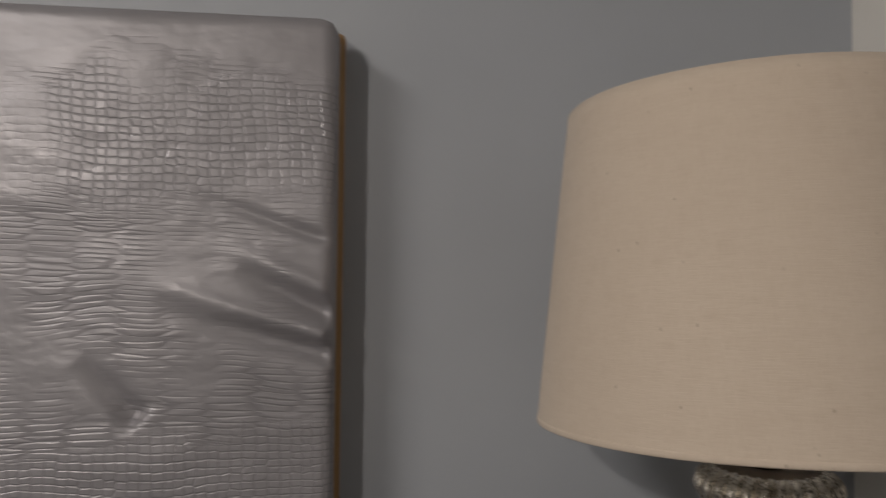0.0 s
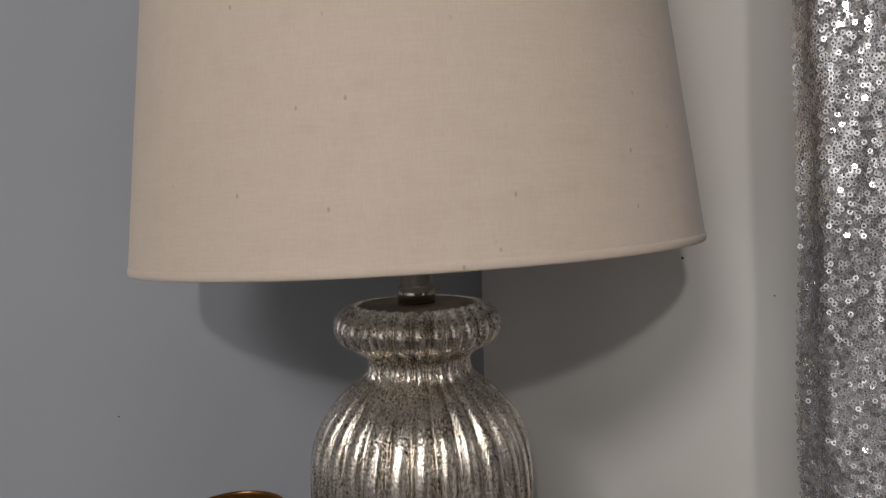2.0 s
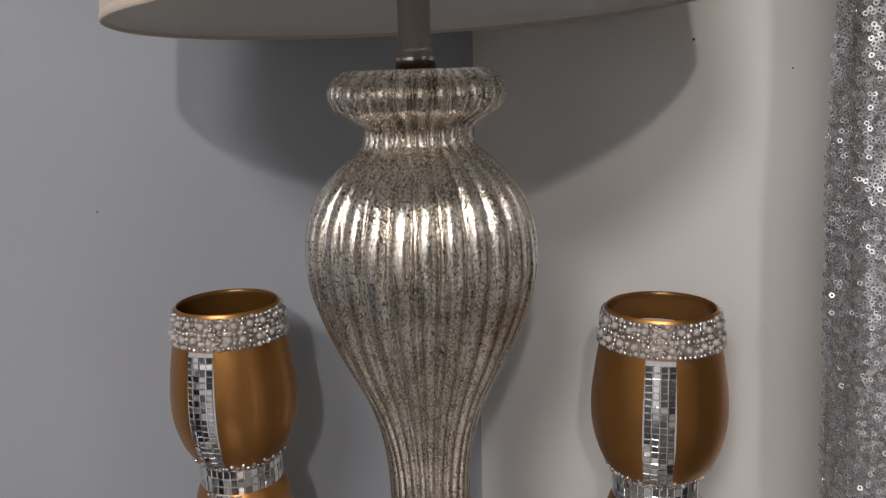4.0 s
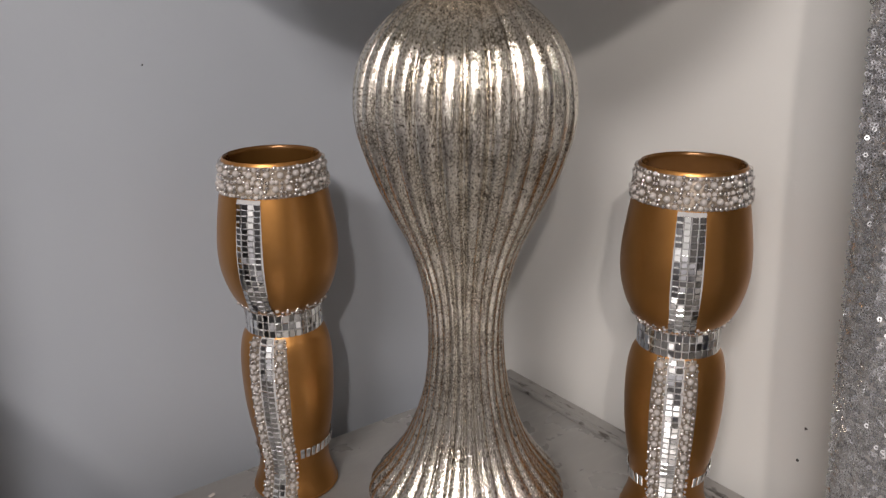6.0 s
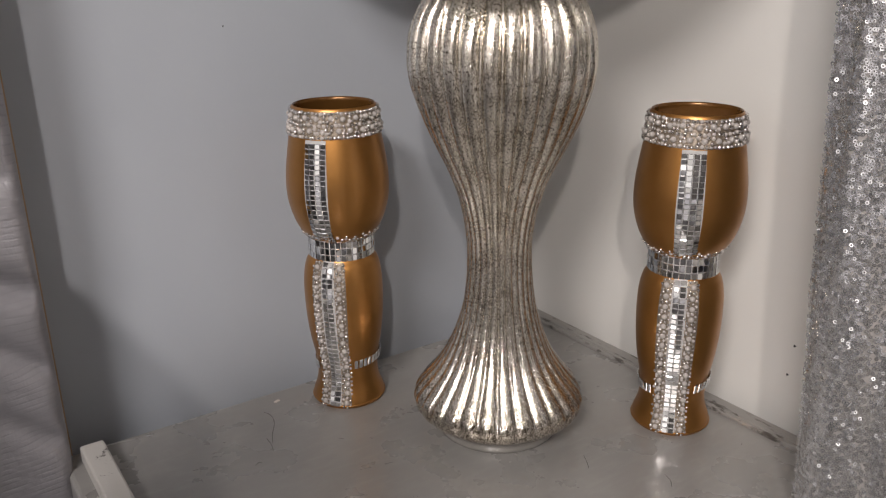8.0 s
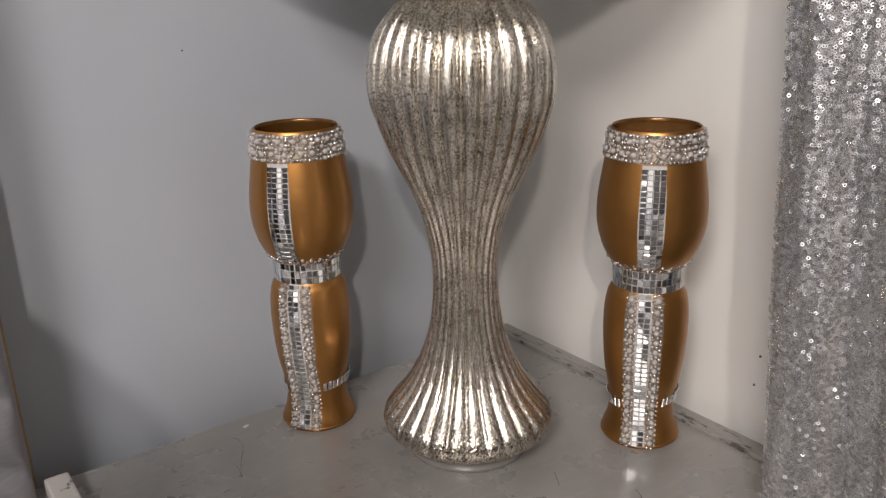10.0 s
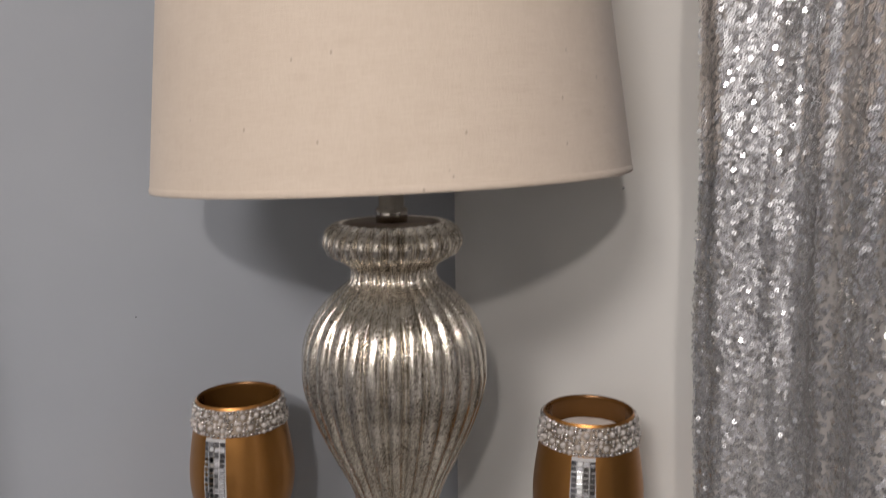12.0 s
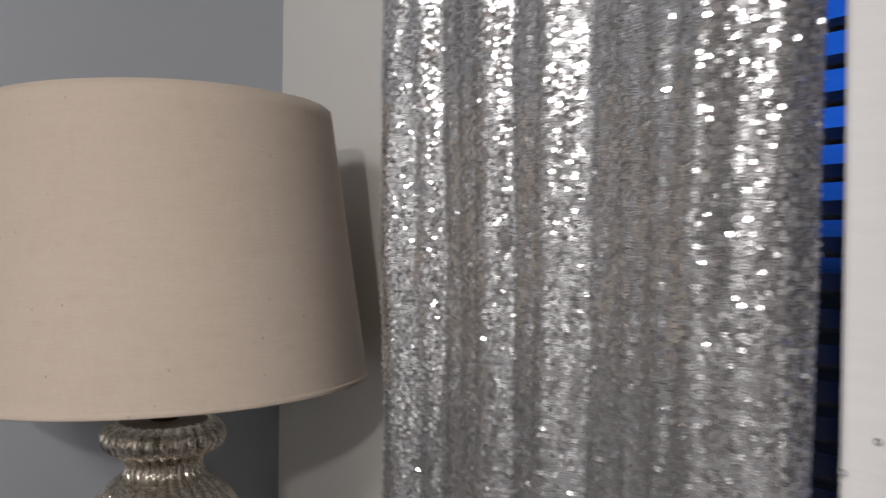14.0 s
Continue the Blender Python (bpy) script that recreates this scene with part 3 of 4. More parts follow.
def vase(x, y, face, seed, filled, lower_turn, label):
    rnd = random.Random(seed)
    v = empty("vase", x, y, TOP, label=label, category="vase", group="gold vases beside the lamp")
    wall = [(z, r) for z, r in VASE_RINGS]
    inside = [(z, max(r - 0.0022, 0.01)) for z, r in reversed(VASE_RINGS) if z > 0.178]
    part("body", lathe("body", [(0.0, 0.0)] + wall + [(0.2978, 0.0376)], M["gold"], 72), v, "satin gold painted body made of two glasses")
    part("foot_rim", lathe("foot_rim", [(0.0032 + 0.0010 * math.sin(b), 0.0360 + 0.0010 * math.cos(b)) for b in np.linspace(-math.pi, math.pi, 9)], M["gold"], 72), v)
    part("inner_wall", lathe("inner_wall", [(0.2978, 0.0376)] + inside + [(0.180, 0.0)], M["inner"], 72), v, "dark brown glossy inside")
    if filled:
        top = [(0.277, 0.0)] + [(0.2775 + 0.0015 * math.sin(k * 1.7), 0.008 * k) for k in range(1, 5)] + [(0.275, 0.0395)]
        part("filling", lathe("filling", top, M["plaster"], 48, shape=lambda a, z, r: r + 0.0012 * math.sin(4 * a + r * 300)), v, "white plaster filling")
    # beaded rim: two rows of pearls among small stones
    spots, pearls = [], []
    for row, z in enumerate((0.2785, 0.2893)):
        count = 22
        for k in range(count):
            pearls.append((2 * math.pi * (k + 0.5 * row) / count + rnd.uniform(-0.03, 0.03), z + rnd.uniform(-0.0006, 0.0006)))
    rim_pearls = list(pearls)
    for j in range(7):
        z = 0.2735 + 0.0034 * j
        r = vase_r(z)
        count = int(2 * math.pi * r / 0.0036)
        for k in range(count):
            a = 2 * math.pi * (k + 0.5 * (j % 2)) / count + rnd.uniform(-0.02, 0.02)
            zz = z + rnd.uniform(-0.0006, 0.0006)
            near = min(math.hypot(((a - b + math.pi) % (2 * math.pi) - math.pi) * r, zz - c) for b, c in rim_pearls)
            if near > 0.0036:
                spots.append((on_vase(a, zz, 0.0009), rnd.uniform(0.0016, 0.0021)))
    part("rhinestone_trim", bead_mesh("rhinestone_trim", spots, M["bead"]), v, "band of silver rhinestones", "stuff")
    part("band_backing", lathe("band_backing", [(z, vase_r(z) + 0.0006) for z in np.linspace(0.2718, 0.2955, 9)], M["silver_tape"], 64), v, "silver mesh tape")
    pearl = mesh_of("pearl", [Vector(p) * 0.0026 for p in ball(1.0, 12, 8)[0]], ball(1.0, 12, 8)[1], M["pearl"])
    # upper tile strip
    w = 0.0047
    lean = [0.0, 1.5, 6.0, 8.0] if filled else [-6.0, 1.0, 2.0, 0.0]
    slant = [0.0] * 40
    for j in range(1, 40):
        slant[j] = rnd.uniform(-5, 5) if rnd.random() < 0.35 else slant[j - 1]
    for j in range(20):
        z = 0.1795 + 0.00455 * j
        r = vase_r(z)
        for k in range(4):
            a = face + (k - 1.5) * (w + 0.0003) / r
            t = part("mirror_tile", tile_mesh(w, 0.0043), v)
            t.matrix_local = on_vase(a, z, 0.0004) @ pose(0, 0, 0, slant[j] + rnd.uniform(-1.5, 1.5), lean[k] + rnd.uniform(-1.5, 1.5), rnd.uniform(-1, 1))
    wa = 2.15 * w / 0.044
    part("strip_backing", skin_patch("strip_backing", face - wa, face + wa, 0.1775, 0.271, 0.0005, M["grout"]), v, "grey adhesive strip")
    # waist band
    count = 38
    for j in range(3):
        z = 0.1570 + 0.0066 * j
        for k in range(count):
            t = part("mirror_tile", tile_mesh(0.0046, 0.0061), v)
            t.matrix_local = Matrix.Rotation(2 * math.pi * k / count, 4, "Z") @ Matrix.Translation((0.0306, 0, z)) @ pose(0, 0, 0, 90, 0, 90) @ pose(0, 0, 0, rnd.uniform(-2.5, 2.5), rnd.uniform(-4, 4), 0)
    part("band_backing", lathe("band_backing", [(0.1530, 0.029), (0.1530, 0.0308), (0.1740, 0.0308), (0.1740, 0.029)], M["grout"], 48), v, "grey adhesive band")
    crown = []
    for k in range(56):
        a = 2 * math.pi * k / 56
        crown.append((Matrix.Translation((0.0335 * math.cos(a), 0.0335 * math.sin(a), 0.1765 + rnd.uniform(-0.0012, 0.0016))), rnd.uniform(0.0014, 0.0021)))
        if k % 2:
            crown.append((Matrix.Translation((0.0368 * math.cos(a), 0.0368 * math.sin(a), 0.1800 + rnd.uniform(-0.001, 0.001))), rnd.uniform(0.0012, 0.0018)))
    part("rhinestone_trim", bead_mesh("rhinestone_trim", crown, M["bead"]), v, "row of silver rhinestones", "stuff")
    # lower strip with beads on both sides
    low = face + lower_turn
    rows = 31
    for j in range(rows):
        z = 0.0055 + 0.00485 * j
        r = vase_r(z)
        for k in range(2):
            a = low + (k - 0.5) * 0.0053 / r
            t = part("mirror_tile", tile_mesh(0.0050, 0.0044), v)
            t.matrix_local = on_vase(a, z, 0.0004) @ pose(0, 0, 0, slant[j + 8] + rnd.uniform(-1.5, 1.5), lean[k] + rnd.uniform(-1.5, 1.5), rnd.uniform(-1, 1))
    wa = 0.0056 / 0.031
    part("strip_backing", skin_patch("strip_backing", low - wa, low + wa, 0.003, 0.154, 0.0005, M["grout"]), v, "grey adhesive strip")
    for side in (-1, 1):
        spots = []
        for j in range(16):
            z = 0.0070 + 0.0094 * j
            r = vase_r(z)
            mid = low + side * 0.0112 / r
            pearls.append((mid + rnd.uniform(-0.01, 0.01), z))
            for k in range(7):
                b = 2 * math.pi * (k + 0.5) / 7 + rnd.uniform(-0.12, 0.12)
                dx, dz = 0.0044 * math.cos(b), 0.0046 * math.sin(b)
                if z + dz < 0.002 or z + dz > 0.1525:
                    continue
                spots.append((on_vase(mid + dx / r, z + dz, 0.0007), rnd.uniform(0.0013, 0.0017)))
        part("rhinestone_trim", bead_mesh("rhinestone_trim", spots, M["bead"]), v, "column of silver rhinestones", "stuff")
        ends = sorted((low + side * 0.0062 / 0.0335, low + side * 0.0155 / 0.0335))
        part("strip_backing", skin_patch("strip_backing", ends[0], ends[1], 0.003, 0.153, 0.0004, M["silver_tape"], 6), v, "silver mesh tape")
    for a, z in pearls:
        t = part("pearl", pearl, v)
        t.matrix_local = on_vase(a, z, 0.0012)
    # narrow sash of tall mirror pieces
    count = 42
    for k in range(count):
        a = 2 * math.pi * k / count
        away = abs((a - low + math.pi) % (2 * math.pi) - math.pi)
        if away < 0.58:
            continue
        z = 0.044 + 0.004 * math.sin(a - low)
        t = part("mirror_tile", tile_mesh(0.0036, 0.0092), v)
        t.matrix_local = on_vase(a, z, 0.0014) @ pose(0, 0, 0, rnd.uniform(-2, 2), rnd.uniform(-3, 3), 0)
    return v


FACE = math.radians(-142)
vase(0.2796, 0.7619, FACE, 5, False, 0.02, "gold painted vase with rhinestone rim and mirror mosaic strips, empty")
vase(0.5076, 0.5368, math.radians(-140.5), 9, True, -0.04, "gold painted vase with rhinestone rim and mirror mosaic, plaster inside")


# ---- headboard ----
FOLDS = ((-0.148, 1.217, 0.015, 1.172, 0.012, 0.006), (-0.075, 1.254, 0.012, 1.211, 0.011, 0.008), (-0.119, 1.324, -0.003, 1.286, 0.006, 0.003), (-0.215, 1.170, -0.165, 1.120, 0.014, 0.008), (-0.16, 1.24, 0.01, 1.192, 0.012, -0.005),
         (-0.09, 1.275, 0.01, 1.235, 0.011, -0.004), (-0.10, 0.86, 0.015, 0.80, 0.014, 0.006), (-0.07, 0.80, 0.015, 0.73, 0.012, 0.006), (-0.09, 0.94, 0.0, 0.90, 0.010, 0.003), (-0.05, 0.72, 0.015, 0.66, 0.012, 0.005))


def headboard():
    xl, xr, z0, z1, front, back = -1.52, 0.0165, 0.12, 1.4975, 0.772, 0.838
    h = empty("headboard", (xl + xr) / 2, back, 0, label="silver crocodile-embossed vinyl bed headboard with wrinkled edge, against the wall", category="headboard")
    xs = np.concatenate([np.linspace(xl, -0.5, 50, endpoint=False), np.linspace(-0.5, xr, 190)])
    zs = np.concatenate([np.linspace(z0, 0.6, 30, endpoint=False), np.linspace(0.6, z1, 260)])
    gx, gz = np.meshgrid(xs, zs)
    depth = np.zeros_like(gx)
    for x1, y1, x2, y2, wd, amp in FOLDS:
        dx, dy = x2 - x1, y2 - y1
        L = math.hypot(dx, dy)
        u = ((gx - x1) * dx + (gz - y1) * dy) / L ** 2
        s = ((gx - x1) * -dy + (gz - y1) * dx) / L
        fade = np.clip(u, 0, 1) ** 0.8 * (u < 1.15) * np.clip((1.15 - u) / 0.12, 0, 1)
        depth += 1.8 * amp * fade * np.exp(-(s / (0.8 * wd)) ** 2)
    depth += 0.0022 * np.sin(gx * 19 + 1.5 * np.sin(gz * 7)) * np.sin(gz * 13 + gx * 5)
    rr = 0.016
    edge = np.minimum(np.minimum(xr - gx, gx - xl), np.minimum(z1 - gz, gz - z0))
    roll = np.where(edge < rr, rr - np.sqrt(np.maximum(rr ** 2 - (rr - np.minimum(edge, rr)) ** 2, 0)), 0)
    gy = front + depth * np.clip(edge / 0.012, 0, 1) + roll
    R = 0.022
    px, pz = np.clip((R - (xr - gx)) / R, 0, 1), np.clip((R - (z1 - gz)) / R, 0, 1)
    gx, gz = np.where((px > 0) & (pz > 0), xr - R + R * px * np.sqrt(1 - pz ** 2 / 2), gx), np.where((px > 0) & (pz > 0), z1 - R + R * pz * np.sqrt(1 - px ** 2 / 2), gz)
    nz, nx = gx.shape
    verts = np.stack([gx - (xl + xr) / 2, gy - back, gz], -1).reshape(-1, 3).tolist()
    faces = [(j * nx + k, j * nx + k + 1, (j + 1) * nx + k + 1, (j + 1) * nx + k) for j in range(nz - 1) for k in range(nx - 1)]
    loop = [k for k in range(nx)] + [j * nx + nx - 1 for j in range(1, nz)] + [(nz - 1) * nx + k for k in range(nx - 2, -1, -1)] + [j * nx for j in range(nz - 2, 0, -1)]
    b = len(verts)
    for i in loop:
        verts.append((verts[i][0], -0.012, verts[i][2]))
    for k in range(len(loop)):
        k2 = (k + 1) % len(loop)
        faces.append((loop[k2], loop[k], b + k, b + k2))
    part("upholstery", mesh_of("upholstery", verts, faces, M["vinyl"]), h, "silver crocodile-embossed vinyl")
    part("backing_board", box_mesh("backing_board", (xr - xl + 0.012, 0.014, z1 - z0 - 0.003), M["wood"], 0.006, (0.0, -0.0065, (z0 + z1) / 2)), h, "raw brown board edge")
    for x in (xl + 0.2, xr - 0.2):
        part("leg", box_mesh("leg", (0.06, 0.02, z0 + 0.02), M["wood"], 0.003, (x - (xl + xr) / 2, -0.013, (z0 + 0.02) / 2)), h)
    return h


headboard()


# ---- bed, unseen: implied by the headboard, added to carry the cushion and dim reflections ----
def soft_block(name, size, material, round_to, centre):
    """A rounded block with gently bulging faces."""
    me = box_mesh(name, size, material, round_to, centre, 5)
    me.polygons.foreach_set("use_smooth", [True] * len(me.polygons))
    return me


def bed():
    xl, xr, y0, y1 = -1.50, -0.075, -1.20, 0.745
    w, d = xr - xl, y1 - y0
    b = empty("bed", (xl + xr) / 2, (y0 + y1) / 2, 0, label="unseen bed with a low base and mattress, pushed against the headboard", category="bed")
    part("bed_base", box_mesh("bed_base", (w - 0.02, d - 0.02, 0.22), M["cloth"], 0.01, (0, 0, 0.21)), b)
    part("mattress", soft_block("mattress", (w - 0.02, d - 0.02, 0.24), M["white_cloth"], 0.05, (0, 0, 0.44)), b, "white mattress")
    for sx in (-1, 1):
        for sy in (-1, 1):
            part("leg", box_mesh("leg", (0.06, 0.06, 0.10), M["wood"], 0.004, (sx * (w / 2 - 0.08), sy * (d / 2 - 0.08), 0.05)), b)
    c = empty("bedspread", (xl + xr) / 2, (y0 + y1) / 2, 0.30, label="unseen plain grey bedspread lying smooth over the mattress", category="bedspread")
    bm = bmesh.new()
    bmesh.ops.create_cube(bm, size=1.0)
    for v in bm.verts:
        v.co = Vector((v.co.x * w, v.co.y * d, v.co.z * 0.275 + 0.1375))
    bmesh.ops.delete(bm, geom=[f for f in bm.faces if f.normal.z < -0.5], context="FACES")
    bmesh.ops.bevel(bm, geom=[e for e in bm.edges if not e.is_boundary], offset=0.05, segments=5, affect="EDGES", profile=0.5)
    bmesh.ops.solidify(bm, geom=bm.faces[:], thickness=0.006)
    me = bpy.data.meshes.new("cover")
    bm.to_mesh(me)
    bm.free()
    me.materials.append(M["spread"])
    part("cover", me, c)


bed()


def pillow(x, y, z, lean, turn, wide, tall, thick, label):
    verts, faces = [], []
    nu, nv = 48, 32
    for side in (1, -1):
        for j in range(nv + 1):
            for k in range(nu + 1):
                u, v = 2 * k / nu - 1, 2 * j / nv - 1
                puff = ((1 - u ** 4) * (1 - v ** 4)) ** 0.55
                pinch = 1 - 0.05 * (u * v) ** 2
                verts.append((wide / 2 * u * pinch * (1 - 0.03 * (1 - v * v)), -side * thick / 2 * puff * (1 + 0.04 * math.sin(5 * u + 3 * v)), tall / 2 * (1 + v * pinch)))
    m = (nu + 1) * (nv + 1)
    for j in range(nv):
        for k in range(nu):
            i = j * (nu + 1) + k
            faces += [(i, i + 1, i + nu + 2, i + nu + 1), (m + i + nu + 1, m + i + nu + 2, m + i + 1, m + i)]
    me = mesh_of("pillow", verts, faces, M["pillow"])
    ob = new("pillow", me)
    ob.matrix_world = pose(x, y, z, 0, 0, turn) @ pose(0, 0, 0, -lean, 0, 0)
    return tagged(ob, label, "pillow", group="pillows on the bed")


# unseen pillow, added to prop the cushion below
pillow(-0.47, 0.62, 0.578, 8, 0, 0.62, 0.36, 0.15, "unseen grey pillow leaning against the headboard, added to prop the cushion")
# unseen cushion, added to cast the rounded shadow on the north wall
pillow(-0.124, 0.385, 0.578, 2, 84, 0.34, 0.425, 0.105, "unseen narrow grey cushion on edge, added to cast a shadow on the wall")


# ---- curtains ----
# how densely the cloth is set with sequins along the curtain: y, share; the sides of two pleats show bare mesh
THIN = ((0.0, 1.0), (0.266, 1.0), (0.272, 0.62), (0.279, 0.62), (0.286, 1.0), (0.300, 1.0), (0.306, 0.62), (0.315, 0.62), (0.320, 1.0), (0.42, 1.0))


def sequin_cloth(x_of, y0, y1, z0, z1, step, tilt, chance, seed, size):
    """Small holed discs over a hanging sheet, joined into one mesh's vertices and faces."""
    rng = np.random.RandomState(seed)
    ys = np.linspace(y0, y1, 900)
    zs_mid = 0.5 * (z0 + z1)
    pts = np.stack([[x_of(y, zs_mid) for y in ys], ys], 1)
    run = np.concatenate([[0], np.cumsum(np.hypot(*np.diff(pts, axis=0).T))])
    cols = int(run[-1] / step)
    rows = int((z1 - z0) / (step * 0.92))
    s, z = np.meshgrid((np.arange(cols) + 0.5) * run[-1] / cols, z0 + (np.arange(rows) + 0.5) * (z1 - z0) / rows)
    s = s + 0.5 * step * (np.arange(rows)[:, None] % 2)
    s, z = s.ravel() + rng.normal(0, 0.0004, s.size), z.ravel() + rng.normal(0, 0.0004, s.size)
    y = np.interp(s, run, ys)
    thin = np.interp(y, [a for a, b in THIN], [b for a, b in THIN]) if chance > 0.5 else 1.0
    keep = rng.rand(s.size) < chance * thin
    y, z = y[keep], z[keep]
    x = np.array([x_of(a, b) for a, b in zip(y, z)])
    e = 0.0015
    sl = np.array([(x_of(a + e, b) - x_of(a - e, b)) / (2 * e) for a, b in zip(y, z)])
    out = np.stack([-np.ones_like(sl), sl, np.zeros_like(sl)], 1)
    out /= np.linalg.norm(out, axis=1)[:, None]
    loose = np.where(rng.rand(len(out), 1) < 0.14, 2.6, 1.0)
    nrm = out + rng.normal(0, tilt, out.shape) * loose + np.array([0, 0, -0.06])
    nrm /= np.linalg.norm(nrm, axis=1)[:, None]
    a = np.cross(nrm, np.array([0, 0, 1.0]))
    a /= np.linalg.norm(a, axis=1)[:, None]
    b = np.cross(a, nrm)
    c = np.stack([x, y, z], 1) + out * rng.uniform(0.0012, 0.0026, (len(x), 1))
    k = 6
    ang = 2 * math.pi * np.arange(k) / k
    verts = []
    for rad in (size, size * 0.4):
        verts.append(c[:, None] + rad * (np.cos(ang)[None, :, None] * a[:, None] + np.sin(ang)[None, :, None] * b[:, None]))
    verts = np.concatenate(verts, 1).reshape(-1, 3)
    i = np.arange(k)
    j = (i + 1) % k
    quad = np.stack([i, j, j + k, i + k], 1)
    faces = (np.arange(len(c))[:, None, None] * 2 * k + quad[None]).reshape(-1, 4)
    return verts, faces


def fast_mesh(name, verts, faces, material):
    me = bpy.data.meshes.new(name)
    me.vertices.add(len(verts))
    me.vertices.foreach_set("co", np.asarray(verts, np.float32).ravel())
    me.loops.add(faces.size)
    me.loops.foreach_set("vertex_index", faces.astype(np.int32).ravel())
    me.polygons.add(len(faces))
    me.polygons.foreach_set("loop_start", np.arange(0, faces.size, 4, dtype=np.int32))
    me.update(calc_edges=True)
    me.validate()
    me.materials.append(material)
    return me


def sheet(name, x_of, y0, y1, z0, z1, material, ny=220, nz=60, thick=0.0015):
    verts, faces = [], []
    for lay in (0, thick):
        for j in range(nz + 1):
            for k in range(ny + 1):
                y, z = y0 + (y1 - y0) * k / ny, z0 + (z1 - z0) * j / nz
                verts.append((x_of(y, z) + lay, y, z))
    m = (nz + 1) * (ny + 1)
    for j in range(nz):
        for k in range(ny):
            i = j * (ny + 1) + k
            faces.append((i + ny + 1, i + ny + 2, i + 1, i))
            faces.append((m + i, m + i + 1, m + i + ny + 2, m + i + ny + 1))
    for j in range(nz):
        for k in (0, ny):
            i = j * (ny + 1) + k
            faces.append((i, i + ny + 1, m + i + ny + 1, m + i))
    return mesh_of(name, verts, faces, material)


CU_X, CU_Y0, CU_Y1 = 0.475, 0.050, 0.407
# plan of the pleats, from the window's side to the free edge: y, x
PLEATS = ((0.050, 0.505), (0.0575, 0.4835), (0.0914, 0.4570), (0.1862, 0.4869), (0.2167, 0.4686), (0.2537, 0.4808), (0.2739, 0.4687), (0.3472, 0.4929), (0.3875, 0.4688), (0.407, 0.4752))
GRID = np.linspace(CU_Y0, CU_Y1, 601)
FOLD = np.interp(GRID, *zip(*PLEATS))
for _ in range(3):
    FOLD = np.convolve(np.pad(FOLD, 4, mode="edge"), np.ones(9) / 9, mode="valid")
FOLD = FOLD.tolist()


def silver_x(y, z):
    q = min(max((y - CU_Y0) / (CU_Y1 - CU_Y0) * 600, 0.0), 599.99)
    k = int(q)
    base = FOLD[k] + (FOLD[k + 1] - FOLD[k]) * (q - k)
    wav = 0.0028 * math.sin(9 * z + 11 * y) + 0.0012 * math.sin(17 * z - 43 * y) + 0.0008 * math.sin(31 * z + 150 * y)
    return base + wav + 0.0019 * math.sin(210 * y + 2.5 * math.sin(3 * z)) * (0.75 + 0.25 * math.sin(60 * y)) + 0.0007 * math.sin(420 * y + 38 * z) * math.sin(47 * z + 30 * y)


def sway(v):
    """The free edge drifts towards the window lower down."""
    v = np.array(v, float)
    u = np.clip((CU_Y1 - v[:, 1]) / (CU_Y1 - CU_Y0), 0, 1)
    v[:, 1] -= 0.062 * (1.06 - np.clip(v[:, 2], 0.4, 1.06)) * (1 - u)
    return v


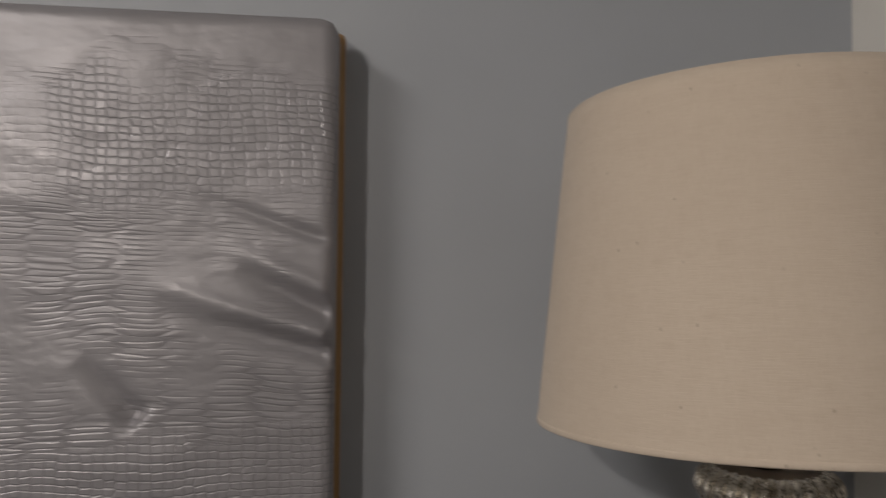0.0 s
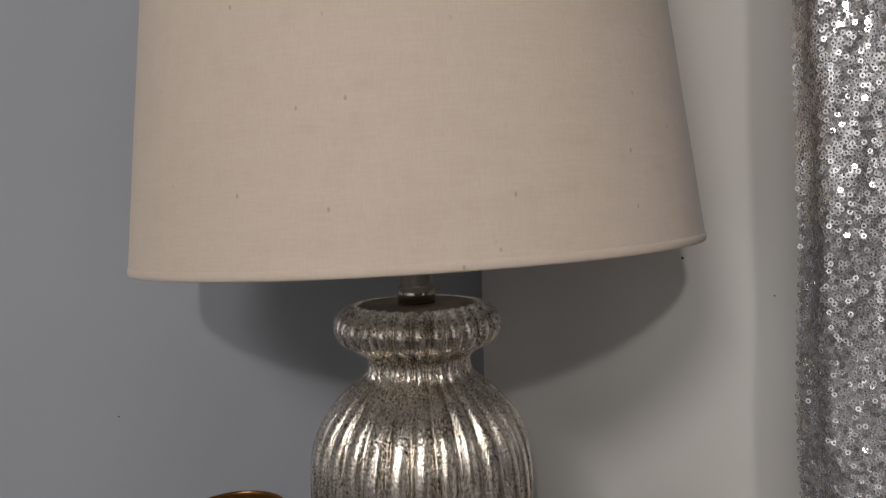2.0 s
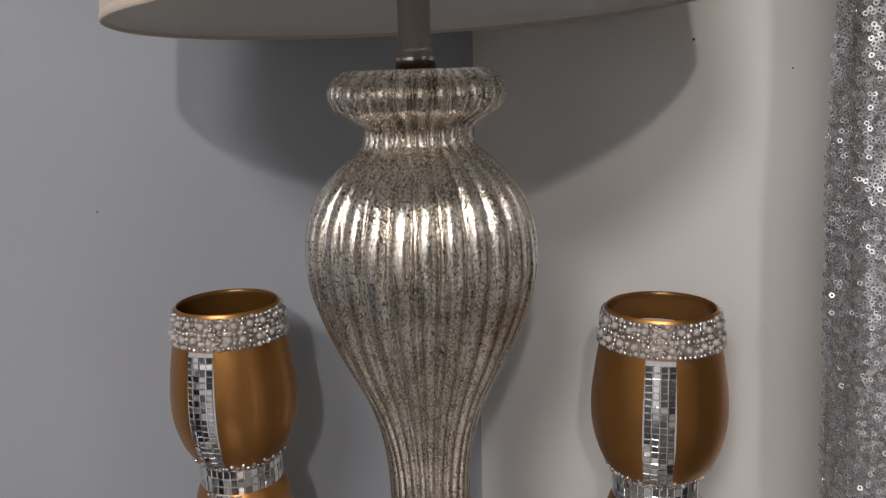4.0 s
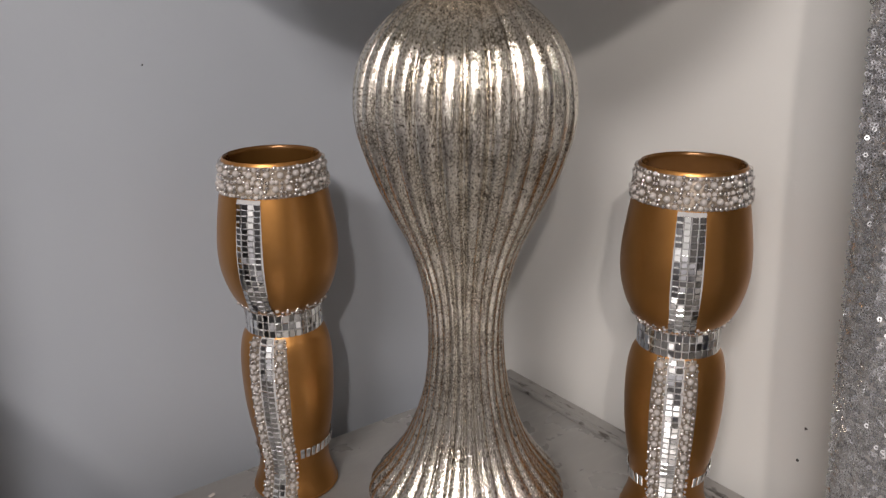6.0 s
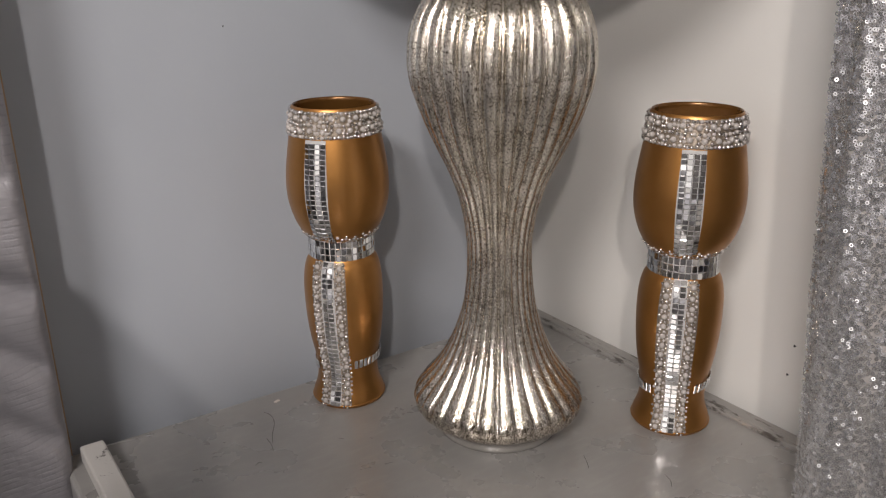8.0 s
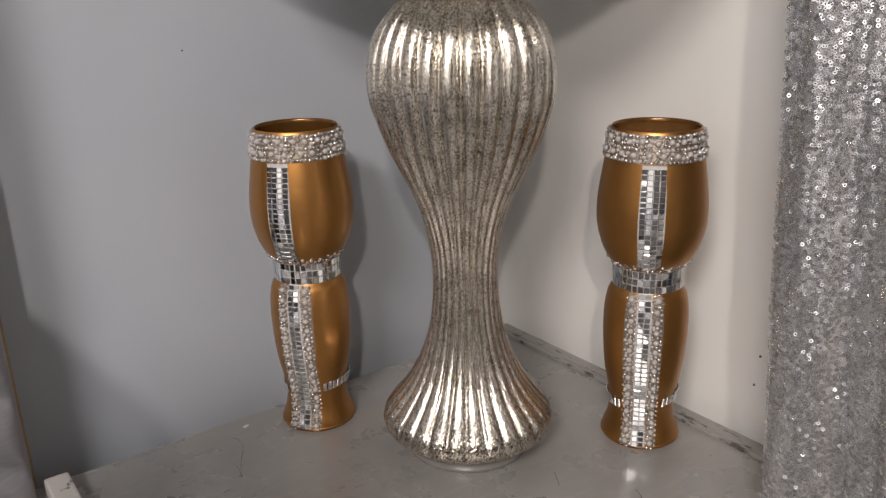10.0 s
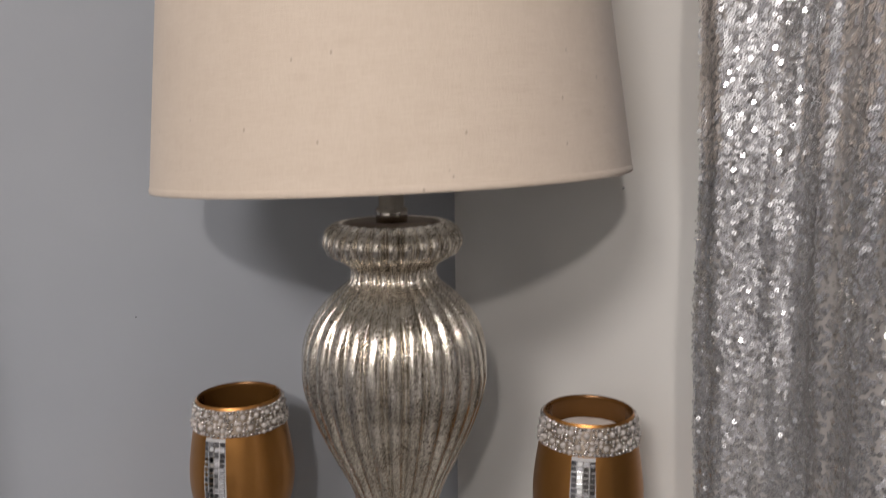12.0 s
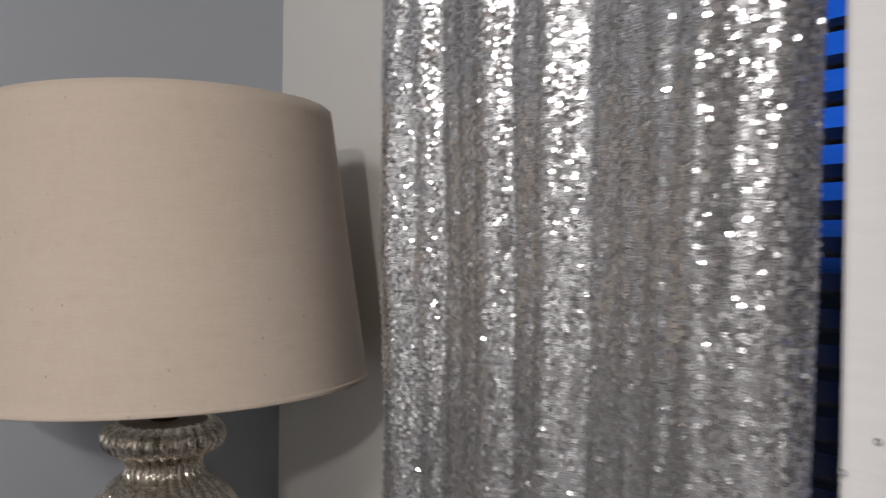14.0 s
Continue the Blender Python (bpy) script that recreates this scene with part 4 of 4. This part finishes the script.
def curtains():
    c = empty("sequin_curtain", CU_X, (CU_Y0 + CU_Y1) / 2, 0, label="silver sequin curtain hanging in soft pleats beside the window", category="curtain", group="window curtains")
    back = Matrix.Translation((-CU_X, -(CU_Y0 + CU_Y1) / 2, 0))
    me = sheet("cloth", silver_x, CU_Y0, CU_Y1, 0.02, 2.2, M["cloth"])
    co = np.zeros(len(me.vertices) * 3)
    me.vertices.foreach_get("co", co)
    me.vertices.foreach_set("co", sway(co.reshape(-1, 3)).ravel())
    me.transform(back)
    part("cloth", me, c, "silver-grey mesh cloth")
    v, f = sequin_cloth(silver_x, CU_Y0, CU_Y1, 0.60, 1.66, 0.0026, 0.095, 0.98, 11, 0.00158)
    me = fast_mesh("sequins", sway(v), f, M["sequin"])
    me.transform(back)
    part("sequin_layer", me, c, "small holed silver sequins", "stuff")

    def white_x(y, z):
        return 0.470 + 0.010 * math.sin(y * 26 + 1.0) + 0.003 * math.sin(6 * z + 9 * y)

    y0, y1 = -0.62, 0.028
    d = empty("white_curtain", 0.47, (y0 + y1) / 2, 0, label="white curtain with a few glittering sequins in soft pleats", category="curtain", group="window curtains")
    back = Matrix.Translation((-0.47, -(y0 + y1) / 2, 0))
    me = sheet("cloth", white_x, y0, y1, 0.02, 2.2, M["white_cloth"])
    me.transform(back)
    part("cloth", me, d, "white curtain cloth")
    v, f = sequin_cloth(white_x, y0, y1, 0.6, 1.8, 0.006, 0.12, 0.012, 4, 0.0020)
    me = fast_mesh("sequins", v, f, M["sequin"])
    me.transform(back)
    part("sequin_layer", me, d, "scattered silver sequins", "stuff")
    rod = empty("curtain_rod", 0.48, 0, 2.22, label="brushed nickel curtain rod above the window", category="curtain rod")
    bm = bmesh.new()
    bmesh.ops.create_cone(bm, cap_ends=True, segments=20, radius1=0.011, radius2=0.011, depth=1.5, matrix=pose(0, -0.2, 0, 90, 0, 0))
    me = bpy.data.meshes.new("rod")
    bm.to_mesh(me)
    bm.free()
    me.materials.append(M["nickel"])
    part("rod", me, rod)
    for y in (-0.9, 0.5):
        part("bracket", box_mesh("bracket", (0.116, 0.02, 0.03), M["nickel"], 0.003, (0.058, y, 0)), rod)


curtains()


# ---- small marks on the walls ----
def wall_mark(x, y, z, r, label, turn):
    ob = new("wall_mark", lathe("wall_mark", [(0.0, r), (0.0006, r * 0.9), (0.0009, 0.0)], M["hole"], 10, shape=lambda a, zz, rr: rr * (1 + 0.25 * math.sin(3 * a))))
    ob.matrix_world = pose(x, y, z) @ turn
    tagged(ob, label, "nail hole", group="small marks on the walls")


EAST, NORTH = pose(0, 0, 0, 0, -90, 0), pose(0, 0, 0, 90, 0, 0)
for y, z, r in ((0.4709, 0.7077, 0.0013), (0.4742, 0.6766, 0.0012), (0.5824, 1.1133, 0.0011), (0.50, 1.09, 0.0006)):
    wall_mark(WX, y, z, r, "small dark nail hole in the off-white wall", EAST)
for x, z, r in ((0.2154, 0.9958, 0.0007),):
    wall_mark(x, WY, z, r, "tiny dark mark on the blue-grey wall", NORTH)
